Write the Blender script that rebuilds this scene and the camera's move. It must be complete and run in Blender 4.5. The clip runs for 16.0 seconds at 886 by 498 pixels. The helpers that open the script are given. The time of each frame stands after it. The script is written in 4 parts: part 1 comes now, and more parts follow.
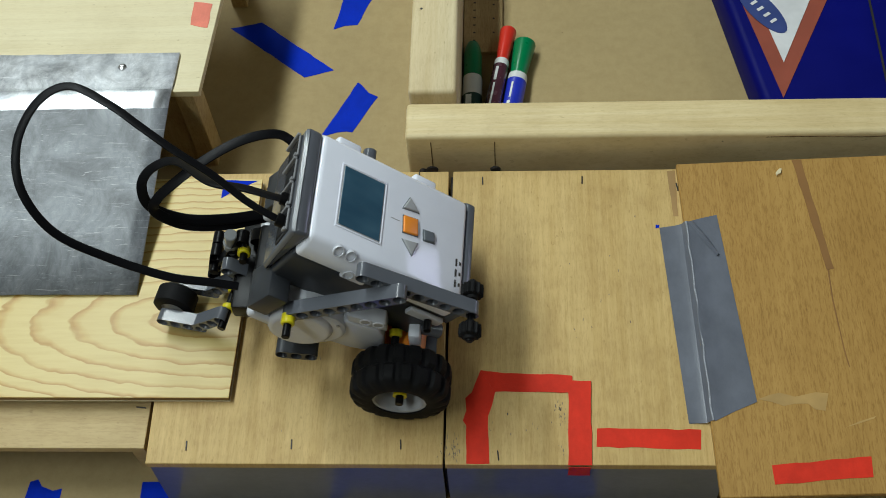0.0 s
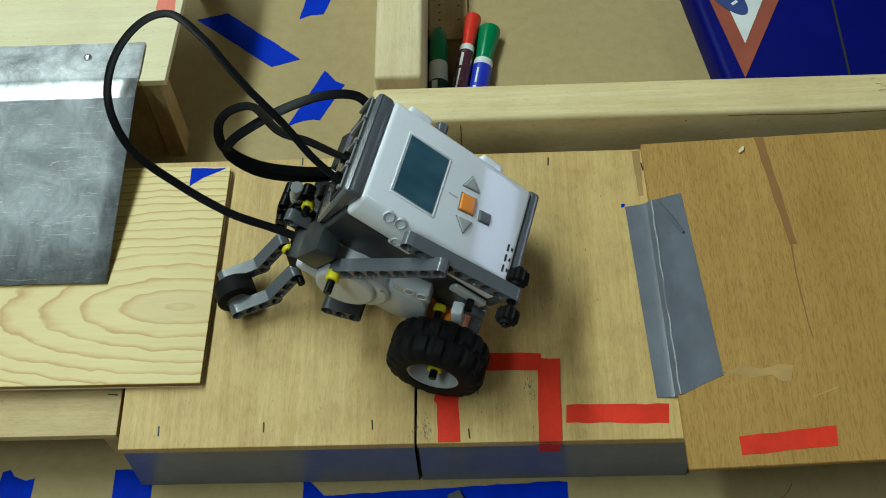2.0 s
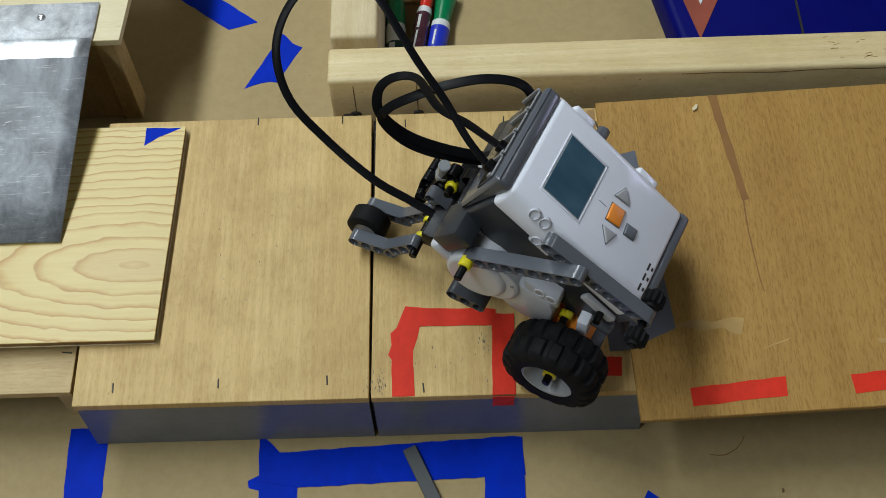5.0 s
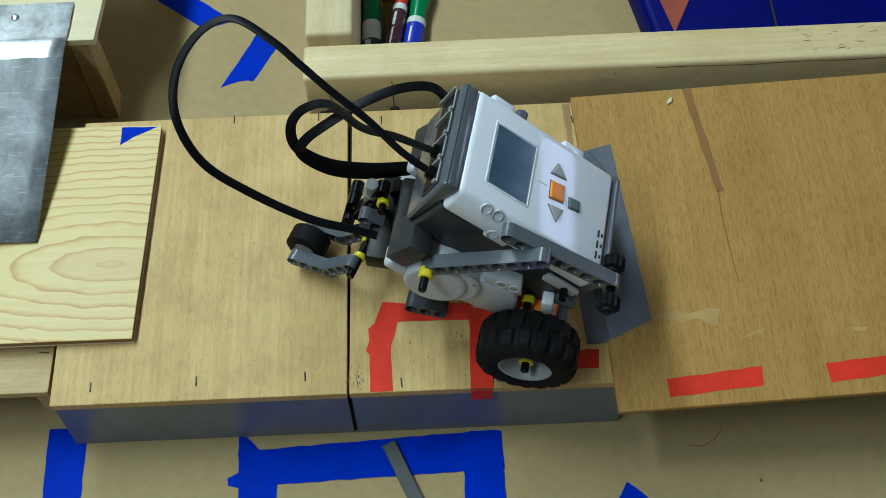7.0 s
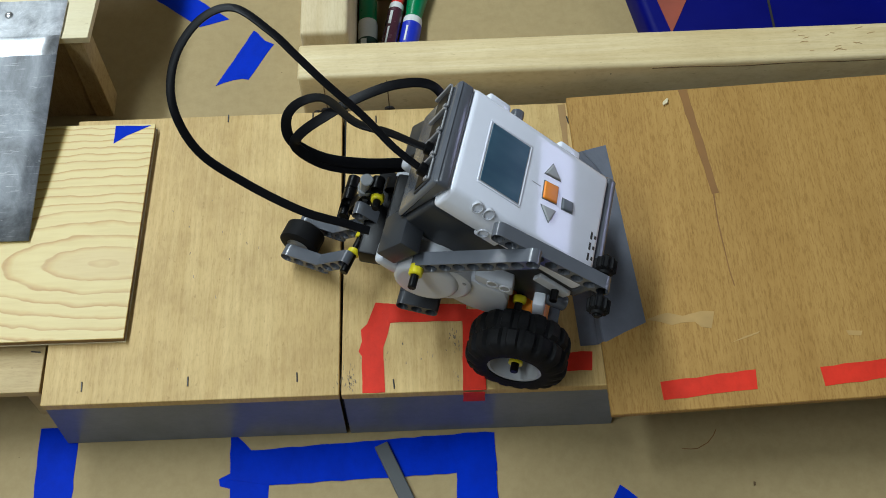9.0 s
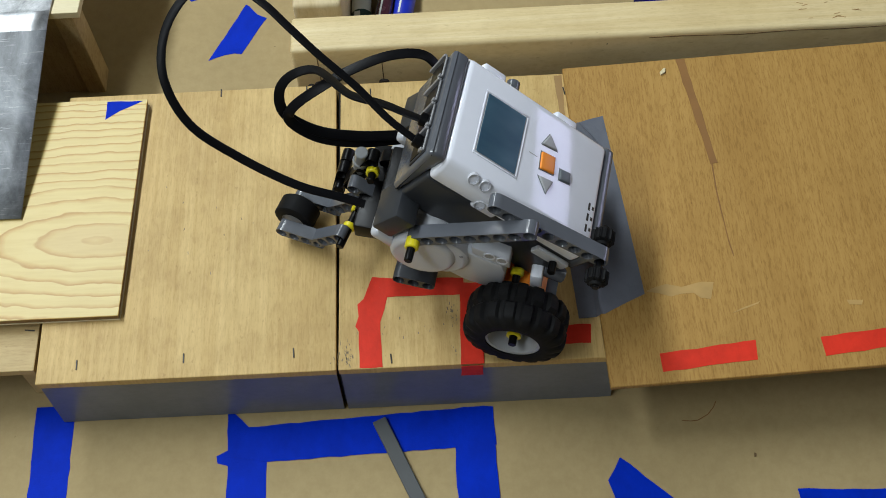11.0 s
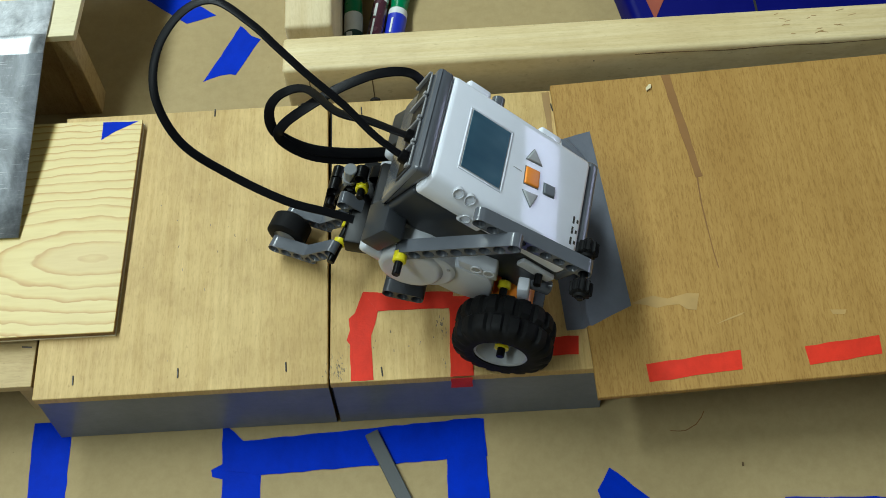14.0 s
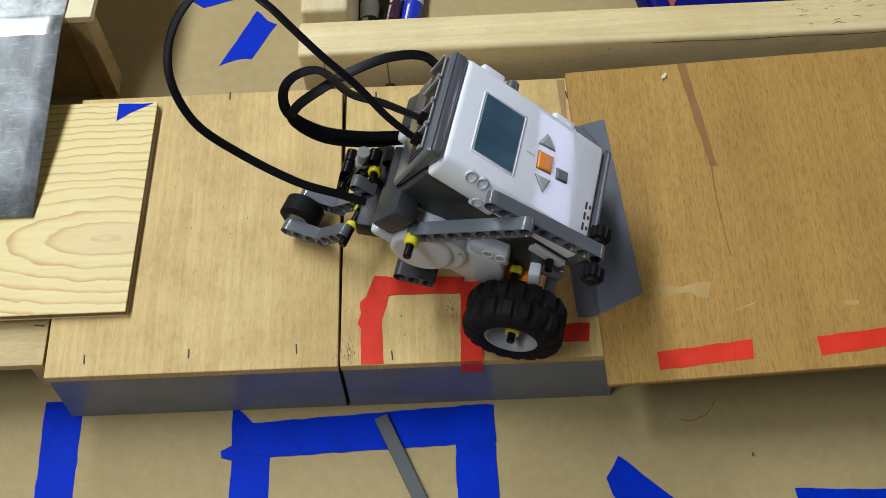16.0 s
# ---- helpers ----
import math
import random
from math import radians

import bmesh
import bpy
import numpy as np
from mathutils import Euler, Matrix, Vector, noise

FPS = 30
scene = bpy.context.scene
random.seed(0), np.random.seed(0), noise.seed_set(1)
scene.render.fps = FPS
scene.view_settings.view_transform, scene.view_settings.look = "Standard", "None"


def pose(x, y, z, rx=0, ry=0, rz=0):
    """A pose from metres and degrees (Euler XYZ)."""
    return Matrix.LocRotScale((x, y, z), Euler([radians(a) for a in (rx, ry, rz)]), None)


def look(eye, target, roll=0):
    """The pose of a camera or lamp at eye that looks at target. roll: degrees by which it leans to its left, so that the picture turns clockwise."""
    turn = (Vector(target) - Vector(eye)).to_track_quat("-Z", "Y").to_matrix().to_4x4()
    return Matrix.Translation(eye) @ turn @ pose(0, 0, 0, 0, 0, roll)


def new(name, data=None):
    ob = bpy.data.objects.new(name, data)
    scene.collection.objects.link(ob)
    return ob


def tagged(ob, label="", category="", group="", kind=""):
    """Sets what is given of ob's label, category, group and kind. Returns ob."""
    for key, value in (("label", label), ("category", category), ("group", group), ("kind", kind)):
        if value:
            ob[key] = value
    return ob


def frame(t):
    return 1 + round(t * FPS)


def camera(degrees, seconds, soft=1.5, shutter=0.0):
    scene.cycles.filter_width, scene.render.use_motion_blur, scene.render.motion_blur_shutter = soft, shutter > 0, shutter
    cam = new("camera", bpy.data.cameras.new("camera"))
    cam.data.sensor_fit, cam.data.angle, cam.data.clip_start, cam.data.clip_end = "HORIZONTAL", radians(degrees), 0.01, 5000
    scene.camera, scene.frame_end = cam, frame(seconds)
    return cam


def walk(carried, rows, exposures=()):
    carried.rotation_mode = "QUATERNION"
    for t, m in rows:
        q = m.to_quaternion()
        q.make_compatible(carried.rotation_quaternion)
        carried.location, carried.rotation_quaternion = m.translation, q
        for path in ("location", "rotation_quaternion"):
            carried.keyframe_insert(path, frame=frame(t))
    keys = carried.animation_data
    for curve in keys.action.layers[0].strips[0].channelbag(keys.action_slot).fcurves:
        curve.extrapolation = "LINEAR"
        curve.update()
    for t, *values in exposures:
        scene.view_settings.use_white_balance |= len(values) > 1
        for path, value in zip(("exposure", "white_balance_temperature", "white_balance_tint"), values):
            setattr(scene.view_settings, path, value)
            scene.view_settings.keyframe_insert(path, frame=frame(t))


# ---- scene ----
# camera: hand-held above a plywood test track
cam = camera(41.0, 16.0, soft=0.9, shutter=0.4)
PATH = [
    (0, (0.03848, -0.23884, 0.68507), (-0.00451, 0.14750, 0.04367), -5.82),
    (0.5, (0.03503, -0.24005, 0.68281), (-0.00069, 0.14705, 0.04142), -5.26),
    (1, (0.03760, -0.24169, 0.68228), (0.00805, 0.14696, 0.04152), -5.01),
    (1.5, (0.04234, -0.24612, 0.68201), (0.01571, 0.14249, 0.04109), -4.97),
    (2, (0.04295, -0.25215, 0.68317), (0.01552, 0.13558, 0.04175), -4.95),
    (2.5, (0.04698, -0.26210, 0.68172), (0.02398, 0.12779, 0.04144), -4.36),
    (3, (0.05494, -0.26743, 0.67798), (0.03443, 0.11703, 0.03434), -4.58),
    (3.5, (0.05450, -0.26839, 0.67479), (0.03454, 0.11160, 0.02849), -4.34),
    (6, (0.05722, -0.27010, 0.67541), (0.05085, 0.11149, 0.02977), -2.97),
    (6.5, (0.06189, -0.27165, 0.67531), (0.05837, 0.11060, 0.03004), -3.04),
    (7, (0.06027, -0.27325, 0.67444), (0.05707, 0.10785, 0.02849), -2.86),
    (7.5, (0.06304, -0.27270, 0.67432), (0.05707, 0.10695, 0.02754), -3.02),
    (8, (0.06654, -0.27203, 0.67361), (0.06080, 0.10765, 0.02684), -2.91),
    (10.5, (0.06369, -0.26685, 0.67139), (0.06020, 0.10669, 0.02104), -2.87),
    (11, (0.06641, -0.26918, 0.66575), (0.06217, 0.09838, 0.01201), -3.34),
    (11.5, (0.06690, -0.26658, 0.66609), (0.06323, 0.10001, 0.01179), -3.36),
    (12, (0.06978, -0.26507, 0.66685), (0.06733, 0.10201, 0.01283), -3.19),
    (12.5, (0.07360, -0.26825, 0.66823), (0.07170, 0.10145, 0.01568), -3.25),
    (13, (0.07457, -0.27330, 0.67016), (0.07112, 0.10161, 0.02060), -3.45),
    (13.5, (0.07609, -0.27695, 0.67180), (0.07056, 0.10066, 0.02382), -3.89),
    (14, (0.07645, -0.27842, 0.67353), (0.06868, 0.10063, 0.02641), -4.31),
    (14.5, (0.07557, -0.28053, 0.67273), (0.06708, 0.10014, 0.02657), -4.08),
    (15, (0.07721, -0.28179, 0.67413), (0.06882, 0.09988, 0.02855), -3.86),
    (15.5, (0.07571, -0.28479, 0.67095), (0.05958, 0.09453, 0.02414), -4.38),
    (16, (0.07836, -0.28452, 0.66929), (0.06047, 0.09343, 0.02174), -4.77),
]
walk(cam, [(t, look(eye, target, roll)) for t, eye, target, roll in PATH],
     exposures=[(0.0, -0.18, 6070, 3), (0.5, -0.17, 6090, -3), (1.0, -0.15, 6120, -10), (1.5, -0.17, 6070, -5), (2.0, -0.18, 5870, -9), (2.5, -0.18, 5660, -10), (3.0, -0.20, 5550, -11),
                (3.5, -0.17, 5970, 8), (6.0, -0.18, 5870, 8), (6.5, -0.15, 5700, 5), (7.0, -0.08, 5430, -5), (7.5, -0.05, 5470, -12), (8.0, 0.00, 5630, 6), (10.5, 0.04, 5820, 5),
                (11.0, 0.04, 6010, 8), (12.0, 0.09, 6390, 9), (12.5, 0.11, 6280, 7), (13.0, 0.11, 6070, 0), (13.5, 0.12, 5870, -3), (14.5, 0.12, 5810, -3), (15.0, 0.13, 5910, -2), (15.3, 0.13, 5970, 5),
                (16.0, 0.15, 6020, 9)])

# ---------------------------------------------------------------- light
world = bpy.data.worlds.new("world")
scene.world = world
world.use_nodes = True
world.node_tree.nodes["Background"].inputs[0].default_value = (0.9, 0.95, 1.0, 1)
world.node_tree.nodes["Background"].inputs[1].default_value = 0.05

CEILING = 2.3
# a row of ceiling fittings runs north to south, west of the track; the weaker one to the east is an added fill light
LAMPS = [(-0.95, -0.75, 20.0), (-0.95, 0.72, 38.0), (-0.95, 1.98, 30.0), (2.0, 0.3, 9.0)]
for lx, ly, power in LAMPS:
    lamp_data = bpy.data.lights.new("ceiling_tube_light", "AREA")
    lamp_data.shape, lamp_data.size, lamp_data.size_y = "RECTANGLE", 0.28, 1.2
    lamp_data.energy, lamp_data.color = power, (0.97, 1.0, 0.97)
    lamp = new("ceiling_tube_light", lamp_data)
    lamp.matrix_world = pose(lx, ly, CEILING - 0.1)

# daylight through the low window in the east wall
WINDOW = (0.50, 1.60, 0.28, 0.80)      # south, north, sill, head
day = bpy.data.lights.new("window_daylight", "AREA")
day.shape, day.size, day.size_y = "RECTANGLE", WINDOW[1] - WINDOW[0], WINDOW[3] - WINDOW[2]
day.energy, day.color = 9.0, (0.74, 0.70, 1.0)
day_ob = new("window_daylight", day)
day_ob.matrix_world = look((2.93, (WINDOW[0] + WINDOW[1]) / 2, (WINDOW[2] + WINDOW[3]) / 2), (0, (WINDOW[0] + WINDOW[1]) / 2, (WINDOW[2] + WINDOW[3]) / 2))


# ---------------------------------------------------------------- materials
def node_mat(name, rough=0.5, metal=0.0):
    m = bpy.data.materials.new(name)
    m.use_nodes = True
    nt = m.node_tree
    b = nt.nodes["Principled BSDF"]
    b.inputs["Roughness"].default_value = rough
    b.inputs["Metallic"].default_value = metal
    return m, nt, b


def ramp_node(nt, fac, stops):
    r = nt.nodes.new("ShaderNodeValToRGB")
    e = r.color_ramp.elements
    while len(e) < len(stops):
        e.new(0.5)
    for el, (p, c) in zip(e, stops):
        el.position, el.color = p, (*c, 1)
    nt.links.new(fac, r.inputs[0])
    return r.outputs[0]


def coords(nt, scale=(1, 1, 1), shift=(0, 0, 0), turn=(0, 0, 0)):
    tc = nt.nodes.new("ShaderNodeTexCoord")
    mp = nt.nodes.new("ShaderNodeMapping")
    mp.inputs["Scale"].default_value = scale
    mp.inputs["Location"].default_value = shift
    mp.inputs["Rotation"].default_value = turn
    nt.links.new(tc.outputs["Object"], mp.inputs[0])
    return mp.outputs[0]


def noise_node(nt, vec, scale, detail=4.0, rough=0.55, distort=0.0):
    n = nt.nodes.new("ShaderNodeTexNoise")
    n.inputs["Scale"].default_value = scale
    n.inputs["Detail"].default_value = detail
    n.inputs["Roughness"].default_value = rough
    n.inputs["Distortion"].default_value = distort
    nt.links.new(vec, n.inputs["Vector"])
    return n.outputs["Fac"]


def mix_rgb(nt, kind, fac, a, b):
    m = nt.nodes.new("ShaderNodeMix")
    m.data_type, m.blend_type = "RGBA", kind
    if isinstance(fac, float):
        m.inputs[0].default_value = fac
    else:
        nt.links.new(fac, m.inputs[0])
    for sock, val in ((m.inputs[6], a), (m.inputs[7], b)):
        if isinstance(val, tuple):
            sock.default_value = (*val, 1)
        else:
            nt.links.new(val, sock)
    return m.outputs[2]


def bump(nt, b, height, strength=0.2, dist=0.001):
    n = nt.nodes.new("ShaderNodeBump")
    n.inputs["Strength"].default_value = strength
    n.inputs["Distance"].default_value = dist
    nt.links.new(height, n.inputs["Height"])
    nt.links.new(n.outputs[0], b.inputs["Normal"])


def plain(name, color, rough=0.45, metal=0.0, vary=0.12, grain=180.0, relief=0.05, coat=0.0, spec=0.5):
    """A plain material with slight mottling, dust and fine relief."""
    m, nt, b = node_mat(name, rough, metal)
    v = coords(nt)
    big = noise_node(nt, v, grain * 0.25, 3)
    fine = noise_node(nt, v, grain * 4, 2)
    lo = tuple(c * (1 - vary) for c in color)
    hi = tuple(min(1, c * (1 + vary)) for c in color)
    nt.links.new(ramp_node(nt, big, [(0.3, lo), (0.7, hi)]), b.inputs["Base Color"])
    r = nt.nodes.new("ShaderNodeMapRange")
    r.inputs[3].default_value, r.inputs[4].default_value = max(0.02, rough - 0.08), min(1, rough + 0.1)
    nt.links.new(noise_node(nt, v, grain, 3), r.inputs[0])
    nt.links.new(r.outputs[0], b.inputs["Roughness"])
    b.inputs["Coat Weight"].default_value = coat
    b.inputs["Specular IOR Level"].default_value = spec
    if relief:
        bump(nt, b, fine, relief, 0.0004)
    return m


def plywood(name, light, dark, along="y", rough=0.5, streak=1.0, stain=0.35, turn=0.0, pored=0.35):
    """Veneer: fine streaks along the grain, pores, and broad stains."""
    m, nt, b = node_mat(name, rough)
    b.inputs["Specular IOR Level"].default_value = 0.22
    long, across = (14, 360) if along == "y" else (360, 14)
    v = coords(nt, (across, long, 40), turn=(0, 0, turn))
    wide = coords(nt, (across * 0.12, long * 0.22, 10), turn=(0, 0, turn))
    pores = coords(nt, (950 if along == "y" else 150, 150 if along == "y" else 950, 300), turn=(0, 0, turn))
    streaks = noise_node(nt, v, 1.0, 5, 0.6, 0.3)
    band = noise_node(nt, wide, 1.0, 3, 0.5, 0.6)
    pore = noise_node(nt, pores, 1.0, 3, 0.7)
    col = ramp_node(nt, streaks, [(0.28, dark), (0.52, tuple((p + q) / 2 for p, q in zip(light, dark))), (0.72, light)])
    col = mix_rgb(nt, "MULTIPLY", 0.55 * streak, col, ramp_node(nt, band, [(0.3, (0.80, 0.73, 0.60)), (0.65, (1, 1, 1))]))
    col = mix_rgb(nt, "MULTIPLY", pored, col, ramp_node(nt, pore, [(0.36, (0.50, 0.40, 0.28)), (0.52, (1, 1, 1))]))
    dirt = noise_node(nt, coords(nt, (1, 1, 1)), 24.0, 6, 0.65)
    speck = noise_node(nt, coords(nt, (1, 0.45, 1) if along == "y" else (0.45, 1, 1)), 420.0, 2, 0.5)
    col = mix_rgb(nt, "MULTIPLY", 0.3, col, ramp_node(nt, speck, [(0.24, (0.38, 0.28, 0.18)), (0.31, (1, 1, 1))]))
    col = mix_rgb(nt, "MULTIPLY", stain, col, ramp_node(nt, dirt, [(0.36, (0.50, 0.42, 0.32)), (0.56, (1, 1, 1)), (0.72, (1.0, 1.0, 1.0))]))
    nt.links.new(col, b.inputs["Base Color"])
    bump(nt, b, pore, 0.12, 0.0004)
    return m


def pine_rings(name):
    """Rotary-cut pine veneer: long nested rings round a brown heart, over pale wood."""
    m, nt, b = node_mat(name, 0.42)
    v = coords(nt, (0.33, 1, 0), shift=(0.0475, -0.0885, 0))
    warp = noise_node(nt, coords(nt, (10, 34, 1), shift=(0.7, 0.3, 0)), 1.0, 3, 0.55)
    ripple = noise_node(nt, coords(nt, (75, 60, 1)), 1.0, 2, 0.5)
    size = nt.nodes.new("ShaderNodeVectorMath")
    size.operation = "LENGTH"
    nt.links.new(v, size.inputs[0])
    dist = size.outputs["Value"]
    for wobble, much in ((warp, 0.012), (ripple, 0.0035)):
        add = nt.nodes.new("ShaderNodeMath")
        add.operation = "MULTIPLY_ADD"
        nt.links.new(wobble, add.inputs[0])
        add.inputs[1].default_value = much
        nt.links.new(dist, add.inputs[2])
        dist = add.outputs[0]
    square = nt.nodes.new("ShaderNodeMath")
    square.operation = "MULTIPLY"
    nt.links.new(dist, square.inputs[0])
    nt.links.new(dist, square.inputs[1])
    closer = nt.nodes.new("ShaderNodeMath")
    closer.operation, closer.inputs[1].default_value = "MULTIPLY", 520.0
    nt.links.new(square.outputs[0], closer.inputs[0])
    turns = nt.nodes.new("ShaderNodeMath")
    turns.operation, turns.inputs[1].default_value = "MULTIPLY_ADD", 88.0
    nt.links.new(dist, turns.inputs[0])
    nt.links.new(closer.outputs[0], turns.inputs[2])
    saw = nt.nodes.new("ShaderNodeMath")
    saw.operation = "FRACT"
    nt.links.new(turns.outputs[0], saw.inputs[0])
    pale = (0.635, 0.505, 0.188)
    col = ramp_node(nt, saw.outputs[0], [(0.0, pale), (0.62, (0.615, 0.478, 0.170)), (0.80, (0.52, 0.335, 0.080)), (0.88, (0.43, 0.245, 0.042)), (0.93, (0.45, 0.27, 0.05)), (0.97, pale)])
    patch = noise_node(nt, coords(nt, (16, 55, 10), shift=(0.3, 0.2, 0)), 1.0, 3, 0.6)
    col = mix_rgb(nt, "MIX", ramp_node(nt, patch, [(0.50, (0, 0, 0)), (0.76, (0.75, 0.75, 0.75))]), col, (0.63, 0.50, 0.185))
    heart = nt.nodes.new("ShaderNodeMapRange")
    heart.inputs[1].default_value, heart.inputs[2].default_value = 0.0215, 0.0150
    heart.inputs[4].default_value = 0.62
    nt.links.new(dist, heart.inputs[0])
    col = mix_rgb(nt, "MIX", heart.outputs[0], col, (0.55, 0.395, 0.145))
    fine = noise_node(nt, coords(nt, (30, 320, 40)), 1.0, 4, 0.65)
    col = mix_rgb(nt, "MULTIPLY", 0.4, col, ramp_node(nt, fine, [(0.3, (0.8, 0.7, 0.55)), (0.6, (1, 1, 1))]))
    nt.links.new(col, b.inputs["Base Color"])
    bump(nt, b, fine, 0.1, 0.0004)
    return m


def kraft(name):
    m, nt, b = node_mat(name, 0.75)
    v = coords(nt)
    big = noise_node(nt, v, 5.0, 4)
    fibre = noise_node(nt, coords(nt, (420, 160, 100)), 1.0, 4, 0.7)
    col = ramp_node(nt, big, [(0.3, (0.345, 0.259, 0.115)), (0.7, (0.395, 0.301, 0.141))])
    col = mix_rgb(nt, "MULTIPLY", 0.12, col, ramp_node(nt, fibre, [(0.3, (0.75, 0.7, 0.62)), (0.6, (1, 1, 1))]))
    mottle = noise_node(nt, v, 120.0, 5, 0.7)
    col = mix_rgb(nt, "MULTIPLY", 0.35, col, ramp_node(nt, mottle, [(0.36, (0.74, 0.70, 0.63)), (0.6, (1, 1, 1))]))
    speck = noise_node(nt, v, 260.0, 1)
    col = mix_rgb(nt, "MULTIPLY", 0.8, col, ramp_node(nt, speck, [(0.17, (0.25, 0.2, 0.15)), (0.2, (1, 1, 1))]))
    nt.links.new(col, b.inputs["Base Color"])
    crease = noise_node(nt, coords(nt, (3, 9, 1)), 1.5, 3)
    bump(nt, b, crease, 0.25, 0.01)
    return m


def sheet_metal(name, color, rough, metal=0.55):
    """Dull sheet metal: cloudy oxide, dents and short bright scratches."""
    m, nt, b = node_mat(name, rough, metal)
    v = coords(nt)
    cloud = noise_node(nt, v, 30.0, 6, 0.7, 0.8)
    blot = noise_node(nt, coords(nt, (1, 0.5, 1)), 110.0, 5, 0.7, 1.2)
    dents = noise_node(nt, v, 70.0, 3, 0.6)
    col = ramp_node(nt, cloud, [(0.34, tuple(c * 0.50 for c in color)), (0.5, color), (0.68, tuple(min(1, c * 1.55) for c in color))])
    col = mix_rgb(nt, "MULTIPLY", 0.6, col, ramp_node(nt, blot, [(0.36, (0.55, 0.57, 0.6)), (0.6, (1, 1, 1))]))
    for turn, long in ((0.5, 60), (-0.9, 90), (1.4, 45)):
        line = noise_node(nt, coords(nt, (long, 620, 60), turn=(0, 0, turn)), 1.0, 3, 0.7, 0.6)
        col = mix_rgb(nt, "SCREEN", 0.55, col, ramp_node(nt, line, [(0.64, (0, 0, 0)), (0.73, (0.6, 0.6, 0.61))]))
    nt.links.new(col, b.inputs["Base Color"])
    r = nt.nodes.new("ShaderNodeMapRange")
    r.inputs[3].default_value, r.inputs[4].default_value = rough - 0.09, rough + 0.09
    nt.links.new(blot, r.inputs[0])
    nt.links.new(r.outputs[0], b.inputs["Roughness"])
    bump(nt, b, dents, 0.2, 0.0009)
    return m


def tape_mat(name, color, rough=0.5, weave=0.2, spec=0.2):
    m, nt, b = node_mat(name, rough)
    b.inputs["Specular IOR Level"].default_value = spec
    v = coords(nt)
    big = noise_node(nt, v, 40.0, 4)
    col = ramp_node(nt, big, [(0.3, tuple(c * 0.85 for c in color)), (0.7, tuple(min(1, c * 1.1) for c in color))])
    nt.links.new(col, b.inputs["Base Color"])
    wear = noise_node(nt, coords(nt, (160, 90, 240)), 1.0, 5, 0.75)
    col = mix_rgb(nt, "MULTIPLY", 0.4, col, ramp_node(nt, wear, [(0.34, (0.72, 0.72, 0.74)), (0.6, (1, 1, 1))]))
    nt.links.new(col, b.inputs["Base Color"])
    crepe = noise_node(nt, coords(nt, (500, 900, 500)), 1.0, 3, 0.6)
    bump(nt, b, crepe, weave, 0.0006)
    return m


PLY = plywood("birch_plywood", (0.675, 0.497, 0.217), (0.550, 0.385, 0.148), "y", stain=0.3, pored=0.22)
PLY_RAMP = plywood("tan_plywood", (0.445, 0.267, 0.075), (0.375, 0.216, 0.056), "y", stain=0.16, turn=0.35, pored=0.45, streak=0.6)
PLY_SHELF = plywood("shelf_plywood", (0.585, 0.455, 0.235), (0.51, 0.385, 0.185), "x", stain=0.2, pored=0.2)
PLY_BOX = plywood("pale_plywood", (0.75, 0.675, 0.45), (0.70, 0.615, 0.385), "x", stain=0.12, pored=0.1, streak=0.5)
PLY_EDGE = plywood("ply_edge", (0.42, 0.29, 0.15), (0.26, 0.17, 0.08), "x", 0.7)
LUMBER = plywood("pine_lumber", (0.76, 0.64, 0.385), (0.65, 0.52, 0.265), "x", 0.5, stain=0.15, pored=0.15)
LUMBER_Y = plywood("pine_lumber_cross", (0.74, 0.635, 0.41), (0.65, 0.535, 0.31), "y", 0.5, stain=0.15, pored=0.15)
# set darker than the pale box top, so the tall box's sides hold shade
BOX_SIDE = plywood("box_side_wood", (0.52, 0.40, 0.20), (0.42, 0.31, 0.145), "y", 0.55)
PINE = pine_rings("pine_veneer")
KRAFT = kraft("kraft_paper")
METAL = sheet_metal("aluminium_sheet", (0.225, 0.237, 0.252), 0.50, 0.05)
# lighter copies of the sheet: lamp sheen in the colour, plus pale scuffs on top
METAL_WORN_LIT = sheet_metal("worn_lit_aluminium", (0.55, 0.56, 0.57), 0.5, 0.05)
METAL_BEND = sheet_metal("bend_sheen", (0.44, 0.45, 0.46), 0.36, 0.8)
SIDE_TAPE = tape_mat("grey_duct_tape", (0.165, 0.18, 0.21), 0.33, 0.1, 0.6)
DUCT = tape_mat("duct_tape_silver", (0.135, 0.145, 0.175), 0.28, 0.15, 0.6)
RED_TAPE = tape_mat("red_tape", (0.66, 0.032, 0.012), 0.55)
PINK_TAPE = tape_mat("pale_red_tape", (0.75, 0.22, 0.15), 0.6)
BLUE_TAPE = tape_mat("blue_painters_tape", (0.001, 0.024, 0.47), 0.6, 0.2, 0.08)
DARK_GAP = plain("black_gap", (0.012, 0.011, 0.01), 0.8)
INK = plain("dark_ink", (0.035, 0.03, 0.028), 0.7)
SCUFF = plain("grey_scuff", (0.22, 0.175, 0.115), 0.75, vary=0.5)
PENCIL = plain("pencil_line", (0.14, 0.085, 0.035), 0.8)
STEEL = plain("steel", (0.5, 0.5, 0.5), 0.3, 1.0)
STAPLE = plain("dull_staple", (0.035, 0.030, 0.026), 0.45, 0.4)
BROWN_STRIP = plain("brown_filler", (0.225, 0.105, 0.022), 0.6)
BROWN_BAND = plain("old_glue", (0.36, 0.22, 0.08), 0.6)
GLUE = plain("dry_glue", (0.435, 0.274, 0.088), 0.45, vary=0.2)
GREY_STICK = plain("grey_plastic_strip", (0.060, 0.064, 0.066), 0.5)
WHITE_ABS = plain("white_abs", (0.79, 0.81, 0.89), 0.05, vary=0.03, relief=0.0)
